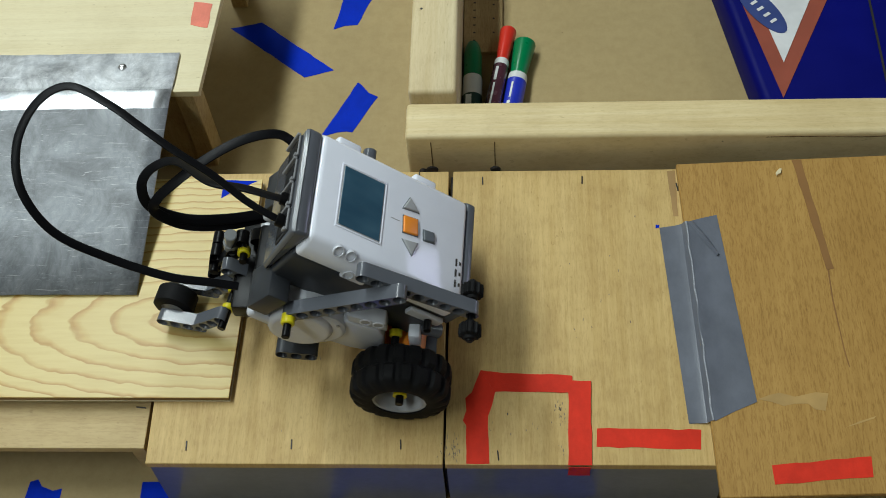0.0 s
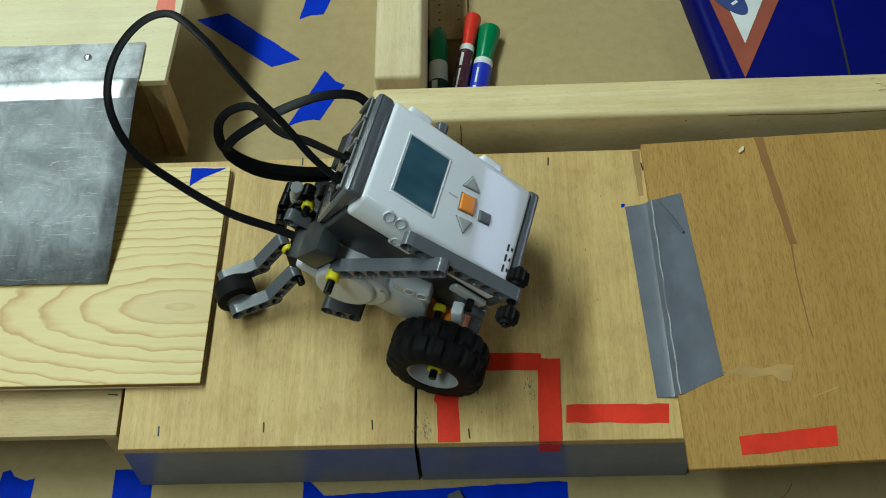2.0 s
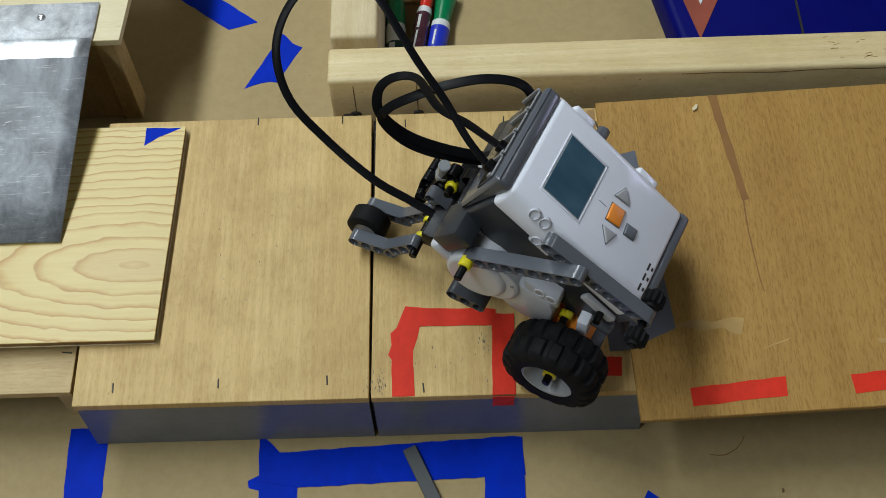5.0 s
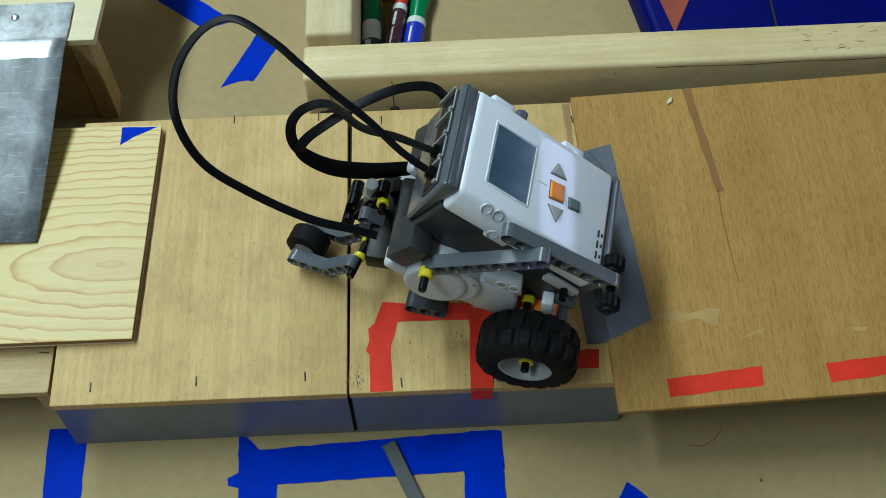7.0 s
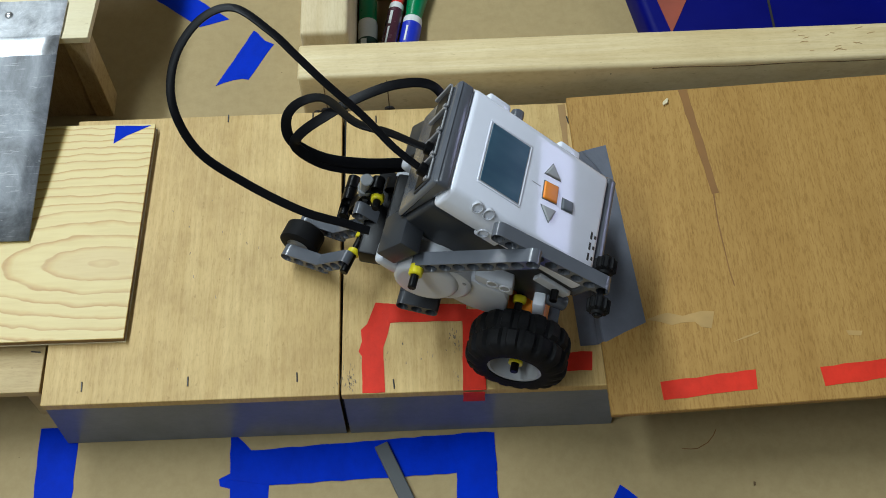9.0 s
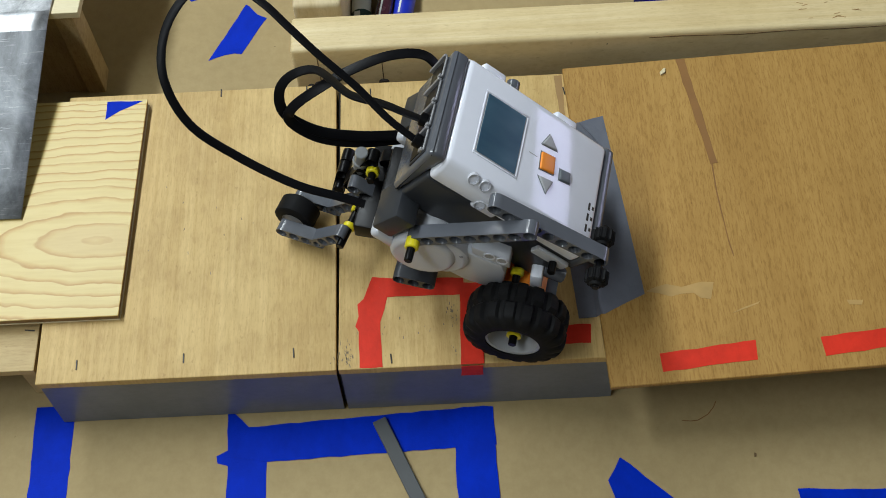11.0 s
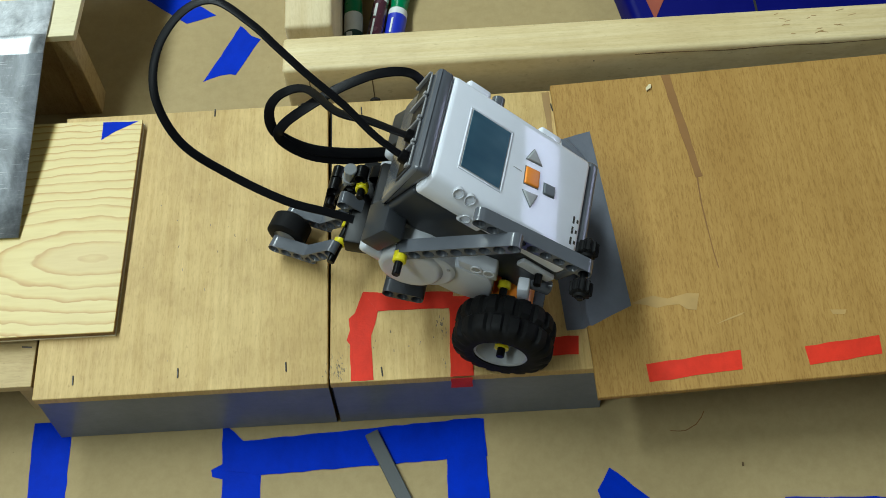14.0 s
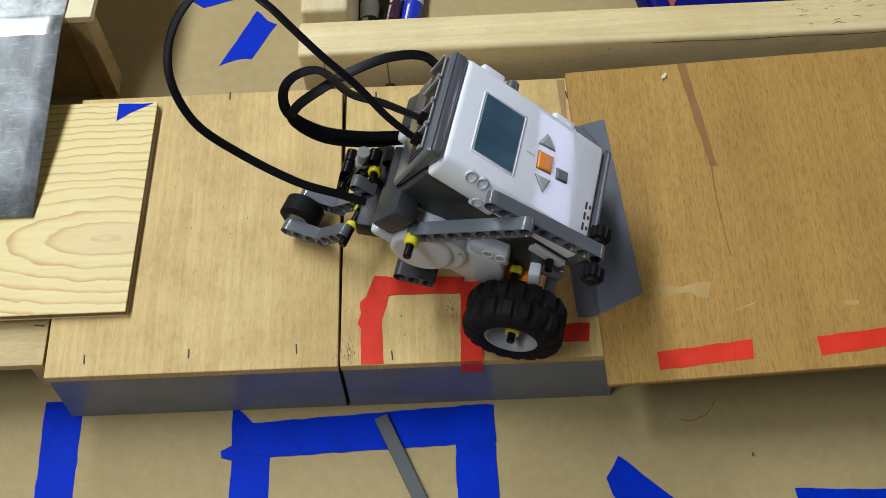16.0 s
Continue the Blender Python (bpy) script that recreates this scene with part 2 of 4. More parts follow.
LIGHT_ABS = plain("light_grey_abs", (0.54, 0.555, 0.60), 0.22, vary=0.04, relief=0.0)
DARK_ABS = plain("dark_grey_abs", (0.033, 0.036, 0.042), 0.36, vary=0.08, spec=0.3, relief=0.02)
BEAM_ABS = plain("beam_grey_abs", (0.098, 0.105, 0.122), 0.18, vary=0.08, relief=0.0)
BLACK_ABS = plain("black_abs", (0.003, 0.003, 0.0035), 0.32, vary=0.1, relief=0.0, spec=0.16)
RUBBER = plain("tyre_rubber", (0.009, 0.009, 0.0095), 0.6, vary=0.25, relief=0.2, spec=0.10)
CABLE = plain("cable_jacket", (0.004, 0.004, 0.005), 0.38, vary=0.1, relief=0.05, spec=0.10)
YELLOW_ABS = plain("yellow_abs", (0.72, 0.62, 0.01), 0.3, vary=0.05, relief=0.0)
ORANGE_ABS = plain("orange_abs", (0.85, 0.27, 0.02), 0.35, vary=0.05, relief=0.0)
GREY_BUTTON = plain("grey_button", (0.36, 0.365, 0.37), 0.4, vary=0.05)
SLATE_BUTTON = plain("slate_button", (0.11, 0.125, 0.14), 0.4, vary=0.05)
PORT = plain("port_grey", (0.22, 0.22, 0.23), 0.3)
SOCKET = plain("socket_grey", (0.035, 0.036, 0.04), 0.6, spec=0.2)
RIM = plain("rim_grey", (0.38, 0.385, 0.40), 0.3, vary=0.04)
CLEAR = plain("clear_grey_axle", (0.27, 0.28, 0.29), 0.08)
POSTER_BLUE = plain("blue_board", (0.001, 0.002, 0.115), 0.5, vary=0.15, grain=60, spec=0.08)
POSTER_RED = plain("brick_red_print", (0.26, 0.06, 0.033), 0.5)
POSTER_WHITE = plain("white_print", (0.62, 0.62, 0.62), 0.5)
POSTER_OVAL = plain("navy_print", (0.03, 0.05, 0.18), 0.45)
MK_GREEN = plain("green_cap", (0.004, 0.17, 0.055), 0.3, vary=0.05)
MK_RED = plain("red_cap", (0.55, 0.025, 0.012), 0.3, vary=0.05)
MK_WHITE = plain("white_barrel", (0.62, 0.64, 0.62), 0.35)
MK_BLUE = plain("blue_wrap", (0.015, 0.03, 0.42), 0.35)
MK_DKGREEN = plain("dark_green_wrap", (0.015, 0.05, 0.04), 0.35)
MK_MAROON = plain("maroon_wrap", (0.06, 0.02, 0.03), 0.25)
WALL_PAINT = plain("wall_paint", (0.30, 0.298, 0.29), 0.8, grain=5)
CEIL_PAINT = plain("ceiling_tile", (0.20, 0.20, 0.197), 0.9, grain=5)


def lcd_mat():
    m, nt, b = node_mat("lcd_glass", 0.12)
    v = coords(nt, (14, 22, 1))
    n = noise_node(nt, v, 3.0, 2)
    # teal raised above the glass's own dark tone to stand in for room reflections
    col = ramp_node(nt, n, [(0.3, (0.019, 0.066, 0.115)), (0.7, (0.050, 0.122, 0.180))])
    nt.links.new(col, b.inputs["Base Color"])
    b.inputs["Coat Weight"].default_value, b.inputs["Coat Roughness"].default_value = 0.6, 0.05
    return m


LCD = lcd_mat()


# ---------------------------------------------------------------- mesh helpers
def mesh_ob(name, bm, material, parent=None, smooth=False):
    me = bpy.data.meshes.new(name)
    bmesh.ops.recalc_face_normals(bm, faces=bm.faces)
    bm.to_mesh(me)
    bm.free()
    me.materials.append(material)
    if smooth:
        me.shade_smooth()
        me.set_sharp_from_angle(angle=radians(38))
    ob = new(name, me)
    ob.parent = parent
    return ob


def part(name, bm, material, parent, label="", smooth=True):
    ob = mesh_ob(name, bm, material, parent, smooth)
    return tagged(ob, label) if label else ob


def thing(name, label, category, group="", kind=""):
    e = new(name)
    e.empty_display_size = 0.02
    return tagged(e, label, category, group, kind)


def box(lo, hi, bevel=0.0, m=None, bm=None, seg=2):
    """A box between two corners, its edges rounded."""
    bm2 = bmesh.new()
    bmesh.ops.create_cube(bm2, size=1)
    for v in bm2.verts:
        v.co = Vector([l + (c + 0.5) * (h - l) for c, l, h in zip(v.co, lo, hi)])
    if bevel:
        bmesh.ops.bevel(bm2, geom=list(bm2.edges), offset=bevel, segments=seg, profile=0.5, affect="EDGES")
    return join(bm, bm2, m)


def join(bm, bm2, m=None):
    if m is not None:
        bm2.transform(m)
    if bm is None:
        return bm2
    tmp = bpy.data.meshes.new("tmp")
    bm2.to_mesh(tmp)
    bm2.free()
    bm.from_mesh(tmp)
    bpy.data.meshes.remove(tmp)
    return bm


def lathe(profile, seg=32, m=None, bm=None):
    """A turned solid round the y axis from (y, r) pairs."""
    bm2 = bmesh.new()
    rings = []
    for y, r in profile:
        rings.append([bm2.verts.new((r * math.cos(2 * math.pi * k / seg), y, r * math.sin(2 * math.pi * k / seg))) for k in range(seg)])
    for a, b in zip(rings, rings[1:]):
        for k in range(seg):
            bm2.faces.new((a[k], a[(k + 1) % seg], b[(k + 1) % seg], b[k]))
    for ring in (rings[0], rings[-1]) if profile[0] != profile[-1] else ():
        if (ring[0].co - ring[1].co).length > 1e-6:
            bm2.faces.new(ring)
    bmesh.ops.remove_doubles(bm2, verts=bm2.verts, dist=1e-7)
    return join(bm, bm2, m)


def prism(points, lo, hi, axis="z", bevel=0.0, m=None, bm=None, seg=2):
    """A polygon pulled from lo to hi along an axis."""
    bm2 = bmesh.new()

    def at(p, h):
        return {"z": (p[0], p[1], h), "y": (p[0], h, p[1]), "x": (h, p[0], p[1])}[axis]
    a = [bm2.verts.new(at(p, lo)) for p in points]
    b = [bm2.verts.new(at(p, hi)) for p in points]
    bm2.faces.new(a), bm2.faces.new(b)
    for k in range(len(points)):
        n = (k + 1) % len(points)
        bm2.faces.new((a[k], a[n], b[n], b[k]))
    bmesh.ops.recalc_face_normals(bm2, faces=bm2.faces)
    if bevel:
        bmesh.ops.bevel(bm2, geom=list(bm2.edges), offset=bevel, segments=seg, profile=0.5, affect="EDGES")
    return join(bm, bm2, m)


def rough_edge(points, step, wobble, seed):
    """Walk round a polygon and make its outline slightly uneven, as torn or hand-cut."""
    rnd = random.Random(seed)
    out = []
    for (x0, y0), (x1, y1) in zip(points, points[1:] + points[:1]):
        n = max(1, int(math.hypot(x1 - x0, y1 - y0) / step))
        for k in range(n):
            f = k / n
            w = 0 if k == 0 else wobble
            out.append((x0 + (x1 - x0) * f + rnd.uniform(-w, w), y0 + (y1 - y0) * f + rnd.uniform(-w, w)))
    return out


def plane_sheet(points, height, thick, seed, wobble=0.0004):
    """A thin tape strip that follows a height function of x and y."""
    pts = rough_edge(points, 0.006, wobble, seed)
    bm = bmesh.new()
    top = [bm.verts.new((x, y, height(x, y) + thick)) for x, y in pts]
    low = [bm.verts.new((x, y, height(x, y) + 0.00002)) for x, y in pts]
    bm.faces.new(top), bm.faces.new(low)
    for k in range(len(pts)):
        n = (k + 1) % len(pts)
        bm.faces.new((top[k], top[n], low[n], low[k]))
    return bm


# ---------------------------------------------------------------- the setting
H = 0.054            # top of the track boxes
DECK = H + 0.004     # ramp's lower end


def deck(x, y):
    return DECK + 0.07 * (x - 0.147)


def flat(z):
    return lambda x, y: z


tagged(mesh_ob("ground", box((-2.6, -2.4, -0.03), (2.8, 3.0, 0.0)), KRAFT), "brown kraft paper covering the table, with creases", "ground", kind="structure")
for nm, lo, hi in (("wall_west", (-2.75, -2.4, -0.75), (-2.6, 3.0, CEILING)),
                   ("wall_south", (-2.75, -2.55, -0.75), (2.95, -2.4, CEILING)), ("wall_north", (-2.75, 3.0, -0.75), (2.95, 3.15, CEILING))):
    tagged(mesh_ob(nm, box(lo, hi), WALL_PAINT), "plain painted room wall", "wall", kind="structure")
wy0, wy1, wz0, wz1 = WINDOW
bm = box((2.8, -2.4, -0.75), (2.95, 3.0, wz0))
bm = box((2.8, -2.4, wz1), (2.95, 3.0, CEILING), bm=bm)
bm = box((2.8, -2.4, wz0), (2.95, wy0, wz1), bm=bm)
bm = box((2.8, wy1, wz0), (2.95, 3.0, wz1), bm=bm)
tagged(mesh_ob("wall_east", bm, WALL_PAINT), "plain painted room wall with a low window", "wall", kind="structure")
window = thing("window_1", "low white-framed window letting in daylight", "window", kind="structure")
for lo, hi in (((2.83, wy0, wz0), (2.88, wy1, wz0 + 0.03)), ((2.83, wy0, wz1 - 0.03), (2.88, wy1, wz1)), ((2.83, wy0, wz0 + 0.03), (2.88, wy0 + 0.03, wz1 - 0.03)), ((2.83, wy1 - 0.03, wz0 + 0.03), (2.88, wy1, wz1 - 0.03))):
    part("window_frame", box(lo, hi, 0.003), MK_WHITE, window, smooth=False)
part("window_sill", box((2.74, wy0 - 0.04, wz0 - 0.03), (2.797, wy1 + 0.04, wz0 - 0.005), 0.004), MK_WHITE, window, smooth=False)
tagged(mesh_ob("ceiling", box((-2.75, -2.55, CEILING), (2.95, 3.15, CEILING + 0.1)), CEIL_PAINT), "plain white ceiling", "ceiling", kind="structure")


def light_housing(x, y):
    t = thing("ceiling_light", "white metal ceiling light housing on the ceiling", "ceiling light", "ceiling lights")
    t.matrix_world = pose(x, y, CEILING)
    bm = prism([(-0.2, 0.0), (0.2, 0.0), (0.17, -0.08), (-0.17, -0.08)], -0.64, 0.64, "y")
    part("housing", bm, CEIL_PAINT, t, smooth=False)


for lx, ly, power in LAMPS:
    light_housing(lx, ly)


# ---------------------------------------------------------------- track boxes
def staple(x, y, turn, z=H):
    s = mesh_ob("staple", box((-0.0004, -0.003, 0), (0.0004, 0.003, 0.0005), 0.00015), STAPLE)
    s.matrix_world = pose(x, y, z, 0, 0, turn)
    return tagged(s, "small dull staple driven into the plywood", "staple", "staples")


def track_box(x0, x1, skew0, skew1, label):
    """A plywood-topped box whose front is covered with grey foil tape."""
    t = thing("track_box", label, "box", "track boxes")
    top = [(x0, 0.0), (x1, 0.0), (x1 + skew1, 0.2000), (x0 + skew0, 0.2000)]
    part("top_panel", prism(top, H - 0.0065, H, "z", 0.0006), PLY, t, smooth=False)
    part("front_panel", prism([(0.0022, H - 0.0068), (0.012, H - 0.0068), (0.012, 0.0), (-0.0009, 0.0)], x0 + 0.001, x1 - 0.001, "x"), PLY_EDGE, t, smooth=False)
    part("foil_tape", prism([(0.0014, H - 0.0069), (0.0021, H - 0.0069), (-0.0010, 0.0006), (-0.0018, 0.0006)], x0 + 0.0006, x1 - 0.0006, "x"), SIDE_TAPE, t, "grey reflective tape covering the front board", smooth=False)
    part("back_panel", box((x0 + 0.001, 0.1895, 0.0), (x1 - 0.001, 0.1985, H - 0.0068)), PLY_EDGE, t, smooth=False)
    for x in (x0 + 0.001, x1 - 0.010):
        part("end_panel", box((x, 0.0125, 0.0), (x + 0.009, 0.1890, H - 0.0068)), PLY_EDGE, t, smooth=False)


track_box(-0.1705, -0.0006, -0.003, -0.0008, "plywood-topped track box with foil-taped front, on the kraft paper")
track_box(0.0006, 0.1590, 0.0008, 0.0, "plywood-topped track box holding the ramp's lower end")
# added black filler that paints the seam's shade
gap = tagged(mesh_ob("seam_shadow_strip", box((-0.0004, 0.003, 0.001), (0.0016, 0.198, H - 0.004)), DARK_GAP), "dark strip standing in for the shade in the seam between the boxes", "strip")

for x, y, a in ((-0.148, 0.0108, 3), (-0.0873, 0.0118, 2), (-0.0248, 0.0119, 4), (0.0205, 0.1922, 2), (0.0842, 0.1922, -3), (-0.0756, 0.1976, 1), (-0.0205, 0.1966, 0), (0.1440, 0.186, 8),
                (0.0305, 0.0055, 6), (0.0722, 0.0075, -4)):
    staple(x, y, a)
staple(-0.180, 0.037, 84, 0.048)

# shelf at the boxes' side, on an end board
shelf = thing("low_shelf", "low plywood shelf with an end board, beside the track box", "shelf")
part("shelf_top", box((-0.62, 0.0115, 0.042), (-0.1745, 0.192, 0.048), 0.0005), PLY_SHELF, shelf, smooth=False)
part("end_board", box((-0.1890, 0.018, 0.0), (-0.1765, 0.188, 0.0418), 0.0005), PLY_SHELF, shelf, smooth=False)
part("end_board", box((-0.60, 0.018, 0.0), (-0.59, 0.188, 0.0418), 0.0005), PLY_SHELF, shelf, smooth=False)

# pine sheet laid over shelf and box
pine = thing("pine_sheet", "thin pine plywood sheet with cathedral grain lying on the track box", "board")
sheet_pts = [(-0.60, 0.0392), (-0.1256, 0.0381), (-0.1213, 0.1914), (-0.155, 0.1922), (-0.60, 0.195)]
part("face_veneer", prism(sheet_pts, H + 0.0047, H + 0.0057, "z", 0.0003), PINE, pine, smooth=False)
inset = [(x + (0.0005 if x < -0.5 else -0.0006), y + (0.0005 if y < 0.1 else -0.0005)) for x, y in sheet_pts]
part("core", prism(inset, H + 0.0008, H + 0.0046, "z"), PLY_EDGE, pine, "brown layered plywood edge", smooth=False)
part("back_veneer", prism(sheet_pts, H + 0.0001, H + 0.0007, "z"), PLY_BOX, pine, smooth=False)
tri = tagged(mesh_ob("blue_tape_corner", plane_sheet([(-0.1468, 0.1908), (-0.1240, 0.1902), (-0.1385, 0.1830), (-0.1468, 0.1768)], flat(H + 0.0057), 0.0002, 3), BLUE_TAPE), "blue tape scrap stuck on the pine sheet", "tape")

# ---------------------------------------------------------------- tall box with bent aluminium sheet
tall = thing("tall_box", "tall pale plywood box standing behind the shelf", "box")
T = 0.0864
part("top_panel", prism([(-0.70, 0.2430), (-0.1640, 0.2428), (-0.1588, 0.3229), (-0.1525, 0.42), (-0.70, 0.42)], T - 0.0055, T, "z", 0.0005), PLY_BOX, tall, smooth=False)
# front board and legs take the darker wood, with shade in its colour
part("front_panel", box((-0.70, 0.2465, 0.0), (-0.1822, 0.2565, T - 0.0058)), BOX_SIDE, tall, "front board with shade put into its wood colour", smooth=False)
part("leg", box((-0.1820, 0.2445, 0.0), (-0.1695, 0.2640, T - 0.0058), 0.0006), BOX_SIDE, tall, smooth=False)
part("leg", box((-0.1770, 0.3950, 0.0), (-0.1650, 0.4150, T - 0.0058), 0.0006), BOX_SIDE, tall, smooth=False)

bent = thing("aluminium_sheet", "scuffed bent aluminium sheet screwed to the tall box", "metal sheet")
bm = bmesh.new()
rows_m = []
profile_m = [(0.2743, T + 0.0011), (0.2520, T + 0.0011), (0.2462, T + 0.0011), (0.2452, T + 0.0004), (0.2440, T + 0.0009), (0.2380, T + 0.0003), (0.2315, T - 0.0005), (0.2300, T - 0.0010), (0.197, H + 0.0245), (0.150, H + 0.0153), (0.1060, H + 0.0068)]
for k, (y, z) in enumerate(profile_m):
    f = k / (len(profile_m) - 1)
    xr = -0.1804 - 0.0010 * min(1, k / 2) - max(0, 0.245 - y) / 0.139 * 0.0088
    rows_m.append([bm.verts.new((xr - d, y + 0.0004 * math.sin(9 * d * 30), z + 0.0003 * math.sin(40 * d + y * 50) * (y < 0.23))) for d in [j * 0.012 for j in range(36)]])
for a, b in zip(rows_m, rows_m[1:]):
    for k in range(35):
        bm.faces.new((a[k], a[k + 1], b[k + 1], b[k]))
# bend and flat top get the brighter copies, painting in the light they catch
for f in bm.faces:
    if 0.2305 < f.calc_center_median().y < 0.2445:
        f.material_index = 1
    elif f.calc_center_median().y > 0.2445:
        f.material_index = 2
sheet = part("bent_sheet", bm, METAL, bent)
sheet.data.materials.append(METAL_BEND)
sheet.data.materials.append(METAL_WORN_LIT)
sol = sheet.modifiers.new("thickness", "SOLIDIFY")
sol.thickness, sol.offset = 0.0009, 1.0
bm = lathe([(0.0, 0.0028), (0.0010, 0.0026), (0.0016, 0.0017), (0.0016, 0.0)], 16, Matrix.Rotation(radians(90), 4, "X"))
bm = box((-0.0012, -0.0004, 0.0015), (0.0012, 0.0004, 0.0019), bm=bm)
screw = part("screw", bm, STEEL, bent, "round steel screw head")
screw.matrix_basis = pose(-0.2171, 0.2624, T + 0.0018)
pink = tagged(mesh_ob("red_tape_scrap", plane_sheet([(-0.1771, 0.3208), (-0.1642, 0.3186), (-0.1652, 0.2970), (-0.1771, 0.3002)], flat(T), 0.0002, 5), PINK_TAPE), "faded red tape scrap on the tall box", "tape")

# ---------------------------------------------------------------- ramp
ramp = thing("ramp_board", "tan plywood ramp board resting on the track box", "ramp")
bm = bmesh.new()
RAMP = [(0.1513, -0.0200), (0.1441, 0.2012), (0.72, 0.1955), (0.72, -0.0150)]
up = [bm.verts.new((x, y, deck(x, y))) for x, y in RAMP]
lo = [bm.verts.new((x, y, deck(x, y) - 0.0037)) for x, y in RAMP]
bm.faces.new(up), bm.faces.new(lo)
for k in range(4):
    bm.faces.new((up[k], up[(k + 1) % 4], lo[(k + 1) % 4], lo[k]))
bmesh.ops.recalc_face_normals(bm, faces=bm.faces)
bmesh.ops.bevel(bm, geom=list(bm.edges), offset=0.0004, segments=1, affect="EDGES")
part("board", bm, PLY_RAMP, ramp, smooth=False)
part("filler_strip", plane_sheet([(0.2156, 0.1998), (0.2212, 0.1998), (0.2303, 0.1198), (0.2260, 0.1192)], deck, 0.0002, 11, 0.0003), BROWN_STRIP, ramp, "brown filled split in the veneer", smooth=False)
part("crack", plane_sheet([(0.2264, 0.1193), (0.2274, 0.1193), (0.2270, 0.0993), (0.2288, 0.0660), (0.2300, 0.0554), (0.2294, 0.0554), (0.2281, 0.0660), (0.2262, 0.0993)], deck, 0.00015, 12, 0.0001), BROWN_STRIP, ramp, "thin dark split", smooth=False)
for k, smear in enumerate(([(0.1770, 0.0372), (0.1892, 0.0408), (0.1976, 0.0381), (0.2089, 0.0405), (0.2159, 0.0396), (0.2129, 0.0292), (0.2074, 0.0302), (0.2040, 0.0338), (0.1907, 0.0327)],
                           [(0.2227, 0.0192), (0.2297, 0.0222), (0.2394, 0.0252), (0.2382, 0.0239), (0.2294, 0.0210)], [(0.2868, 0.0220), (0.2957, 0.0211), (0.2942, 0.0183), (0.2877, 0.0191)])):
    part("glue_stain", plane_sheet(smear, deck, 0.00012, 13 + 7 * k, 0.0008), GLUE, ramp, "dry pale glue smear", smooth=False)
post = thing("ramp_support", "plain wooden block under the ramp's upper end", "block")
part("block", box((0.62, 0.0, 0.0), (0.68, 0.17, deck(0.62, 0) - 0.0042), 0.001), LUMBER, post, smooth=False)
chip = tagged(mesh_ob("wood_chip", prism([(-0.003, -0.001), (0.0005, -0.0014), (0.003, 0.0006), (0.002, 0.0015), (-0.002, 0.0009)], 0, 0.0016, "z", 0.0003), PLY_BOX), "small pale wood chip on the ramp", "wood chip")
chip.matrix_world = pose(0.2066, 0.1906, deck(0.2066, 0), 0, 0, 40)

# duct tape over the ramp's lower edge, with a ridge and a fold
duct = thing("duct_tape", "silver duct tape strip over the ramp's lower edge", "tape")
bm = bmesh.new()
cols = []
for k in range(15):
    f = k / 14
    left = Vector((0.1307 + 0.0075 * f, 0.1555 - 0.1307 * f))
    ridge = Vector((0.1466 + 0.0043 * f, 0.1573 - 0.1325 * f))
    right = Vector((0.1657 + 0.0107 * f, 0.1613 - 0.1258 * f))
    wob = 0.0004 * math.sin(k * 2.3)
    row = [(left.x, left.y, H + 0.0003), (0.6 * ridge.x + 0.4 * left.x, 0.6 * ridge.y + 0.4 * left.y, H + 0.0009), (ridge.x - 0.0025, ridge.y, H + 0.0016),
           (ridge.x - 0.0004 + wob, ridge.y, deck(ridge.x, 0) + 0.0010), (ridge.x + 0.0004 + wob, ridge.y, deck(ridge.x, 0) + 0.0012 + 0.0003 * math.sin(k * 3.1)), (ridge.x + 0.0018, ridge.y, deck(ridge.x, 0) + 0.0005),
           (0.5 * (ridge.x + right.x), 0.5 * (ridge.y + right.y), deck(0.5 * (ridge.x + right.x), 0) + 0.0004 + 0.0002 * math.sin(k * 1.7)), (right.x, right.y, deck(right.x, 0) + 0.0003)]
    cols.append([bm.verts.new(p) for p in row])
for a, b in zip(cols, cols[1:]):
    for k in range(7):
        bm.faces.new((a[k], a[k + 1], b[k + 1], b[k]))
part("strip", bm, DUCT, duct)
bm = bmesh.new()
fold = [((0.1480, 0.1562), (0.1508, 0.1570)), ((0.1528, 0.1480), (0.1563, 0.1500)), ((0.1578, 0.1398), (0.1610, 0.1410)), ((0.1630, 0.1318), (0.1648, 0.1328))]
fv = [[bm.verts.new((a[0], a[1], deck(a[0], 0) + 0.0006)), bm.verts.new(((a[0] + b[0]) / 2, (a[1] + b[1]) / 2, deck(a[0], 0) + 0.0024)), bm.verts.new((b[0], b[1], deck(b[0], 0) + 0.0006))] for a, b in fold]
for a, b in zip(fv, fv[1:]):
    for k in range(2):
        bm.faces.new((a[k], a[k + 1], b[k + 1], b[k]))
part("fold", bm, DUCT, duct, "raised crease in the tape")


part("old_glue_band", plane_sheet([(0.1385, 0.1985), (0.1436, 0.1985), (0.1432, 0.1640), (0.1400, 0.1640)], flat(H), 0.00012, 61, 0.0004), BROWN_BAND, ramp, "brown glue band beside the ramp's edge", smooth=False)

# ---------------------------------------------------------------- tape marks
def tape(points, height, material, label, seed, thick=0.00022, wobble=0.0004, name="tape_mark"):
    return tagged(mesh_ob(name, plane_sheet(points, height, thick, seed, wobble), material), label, "tape", "tape marks")


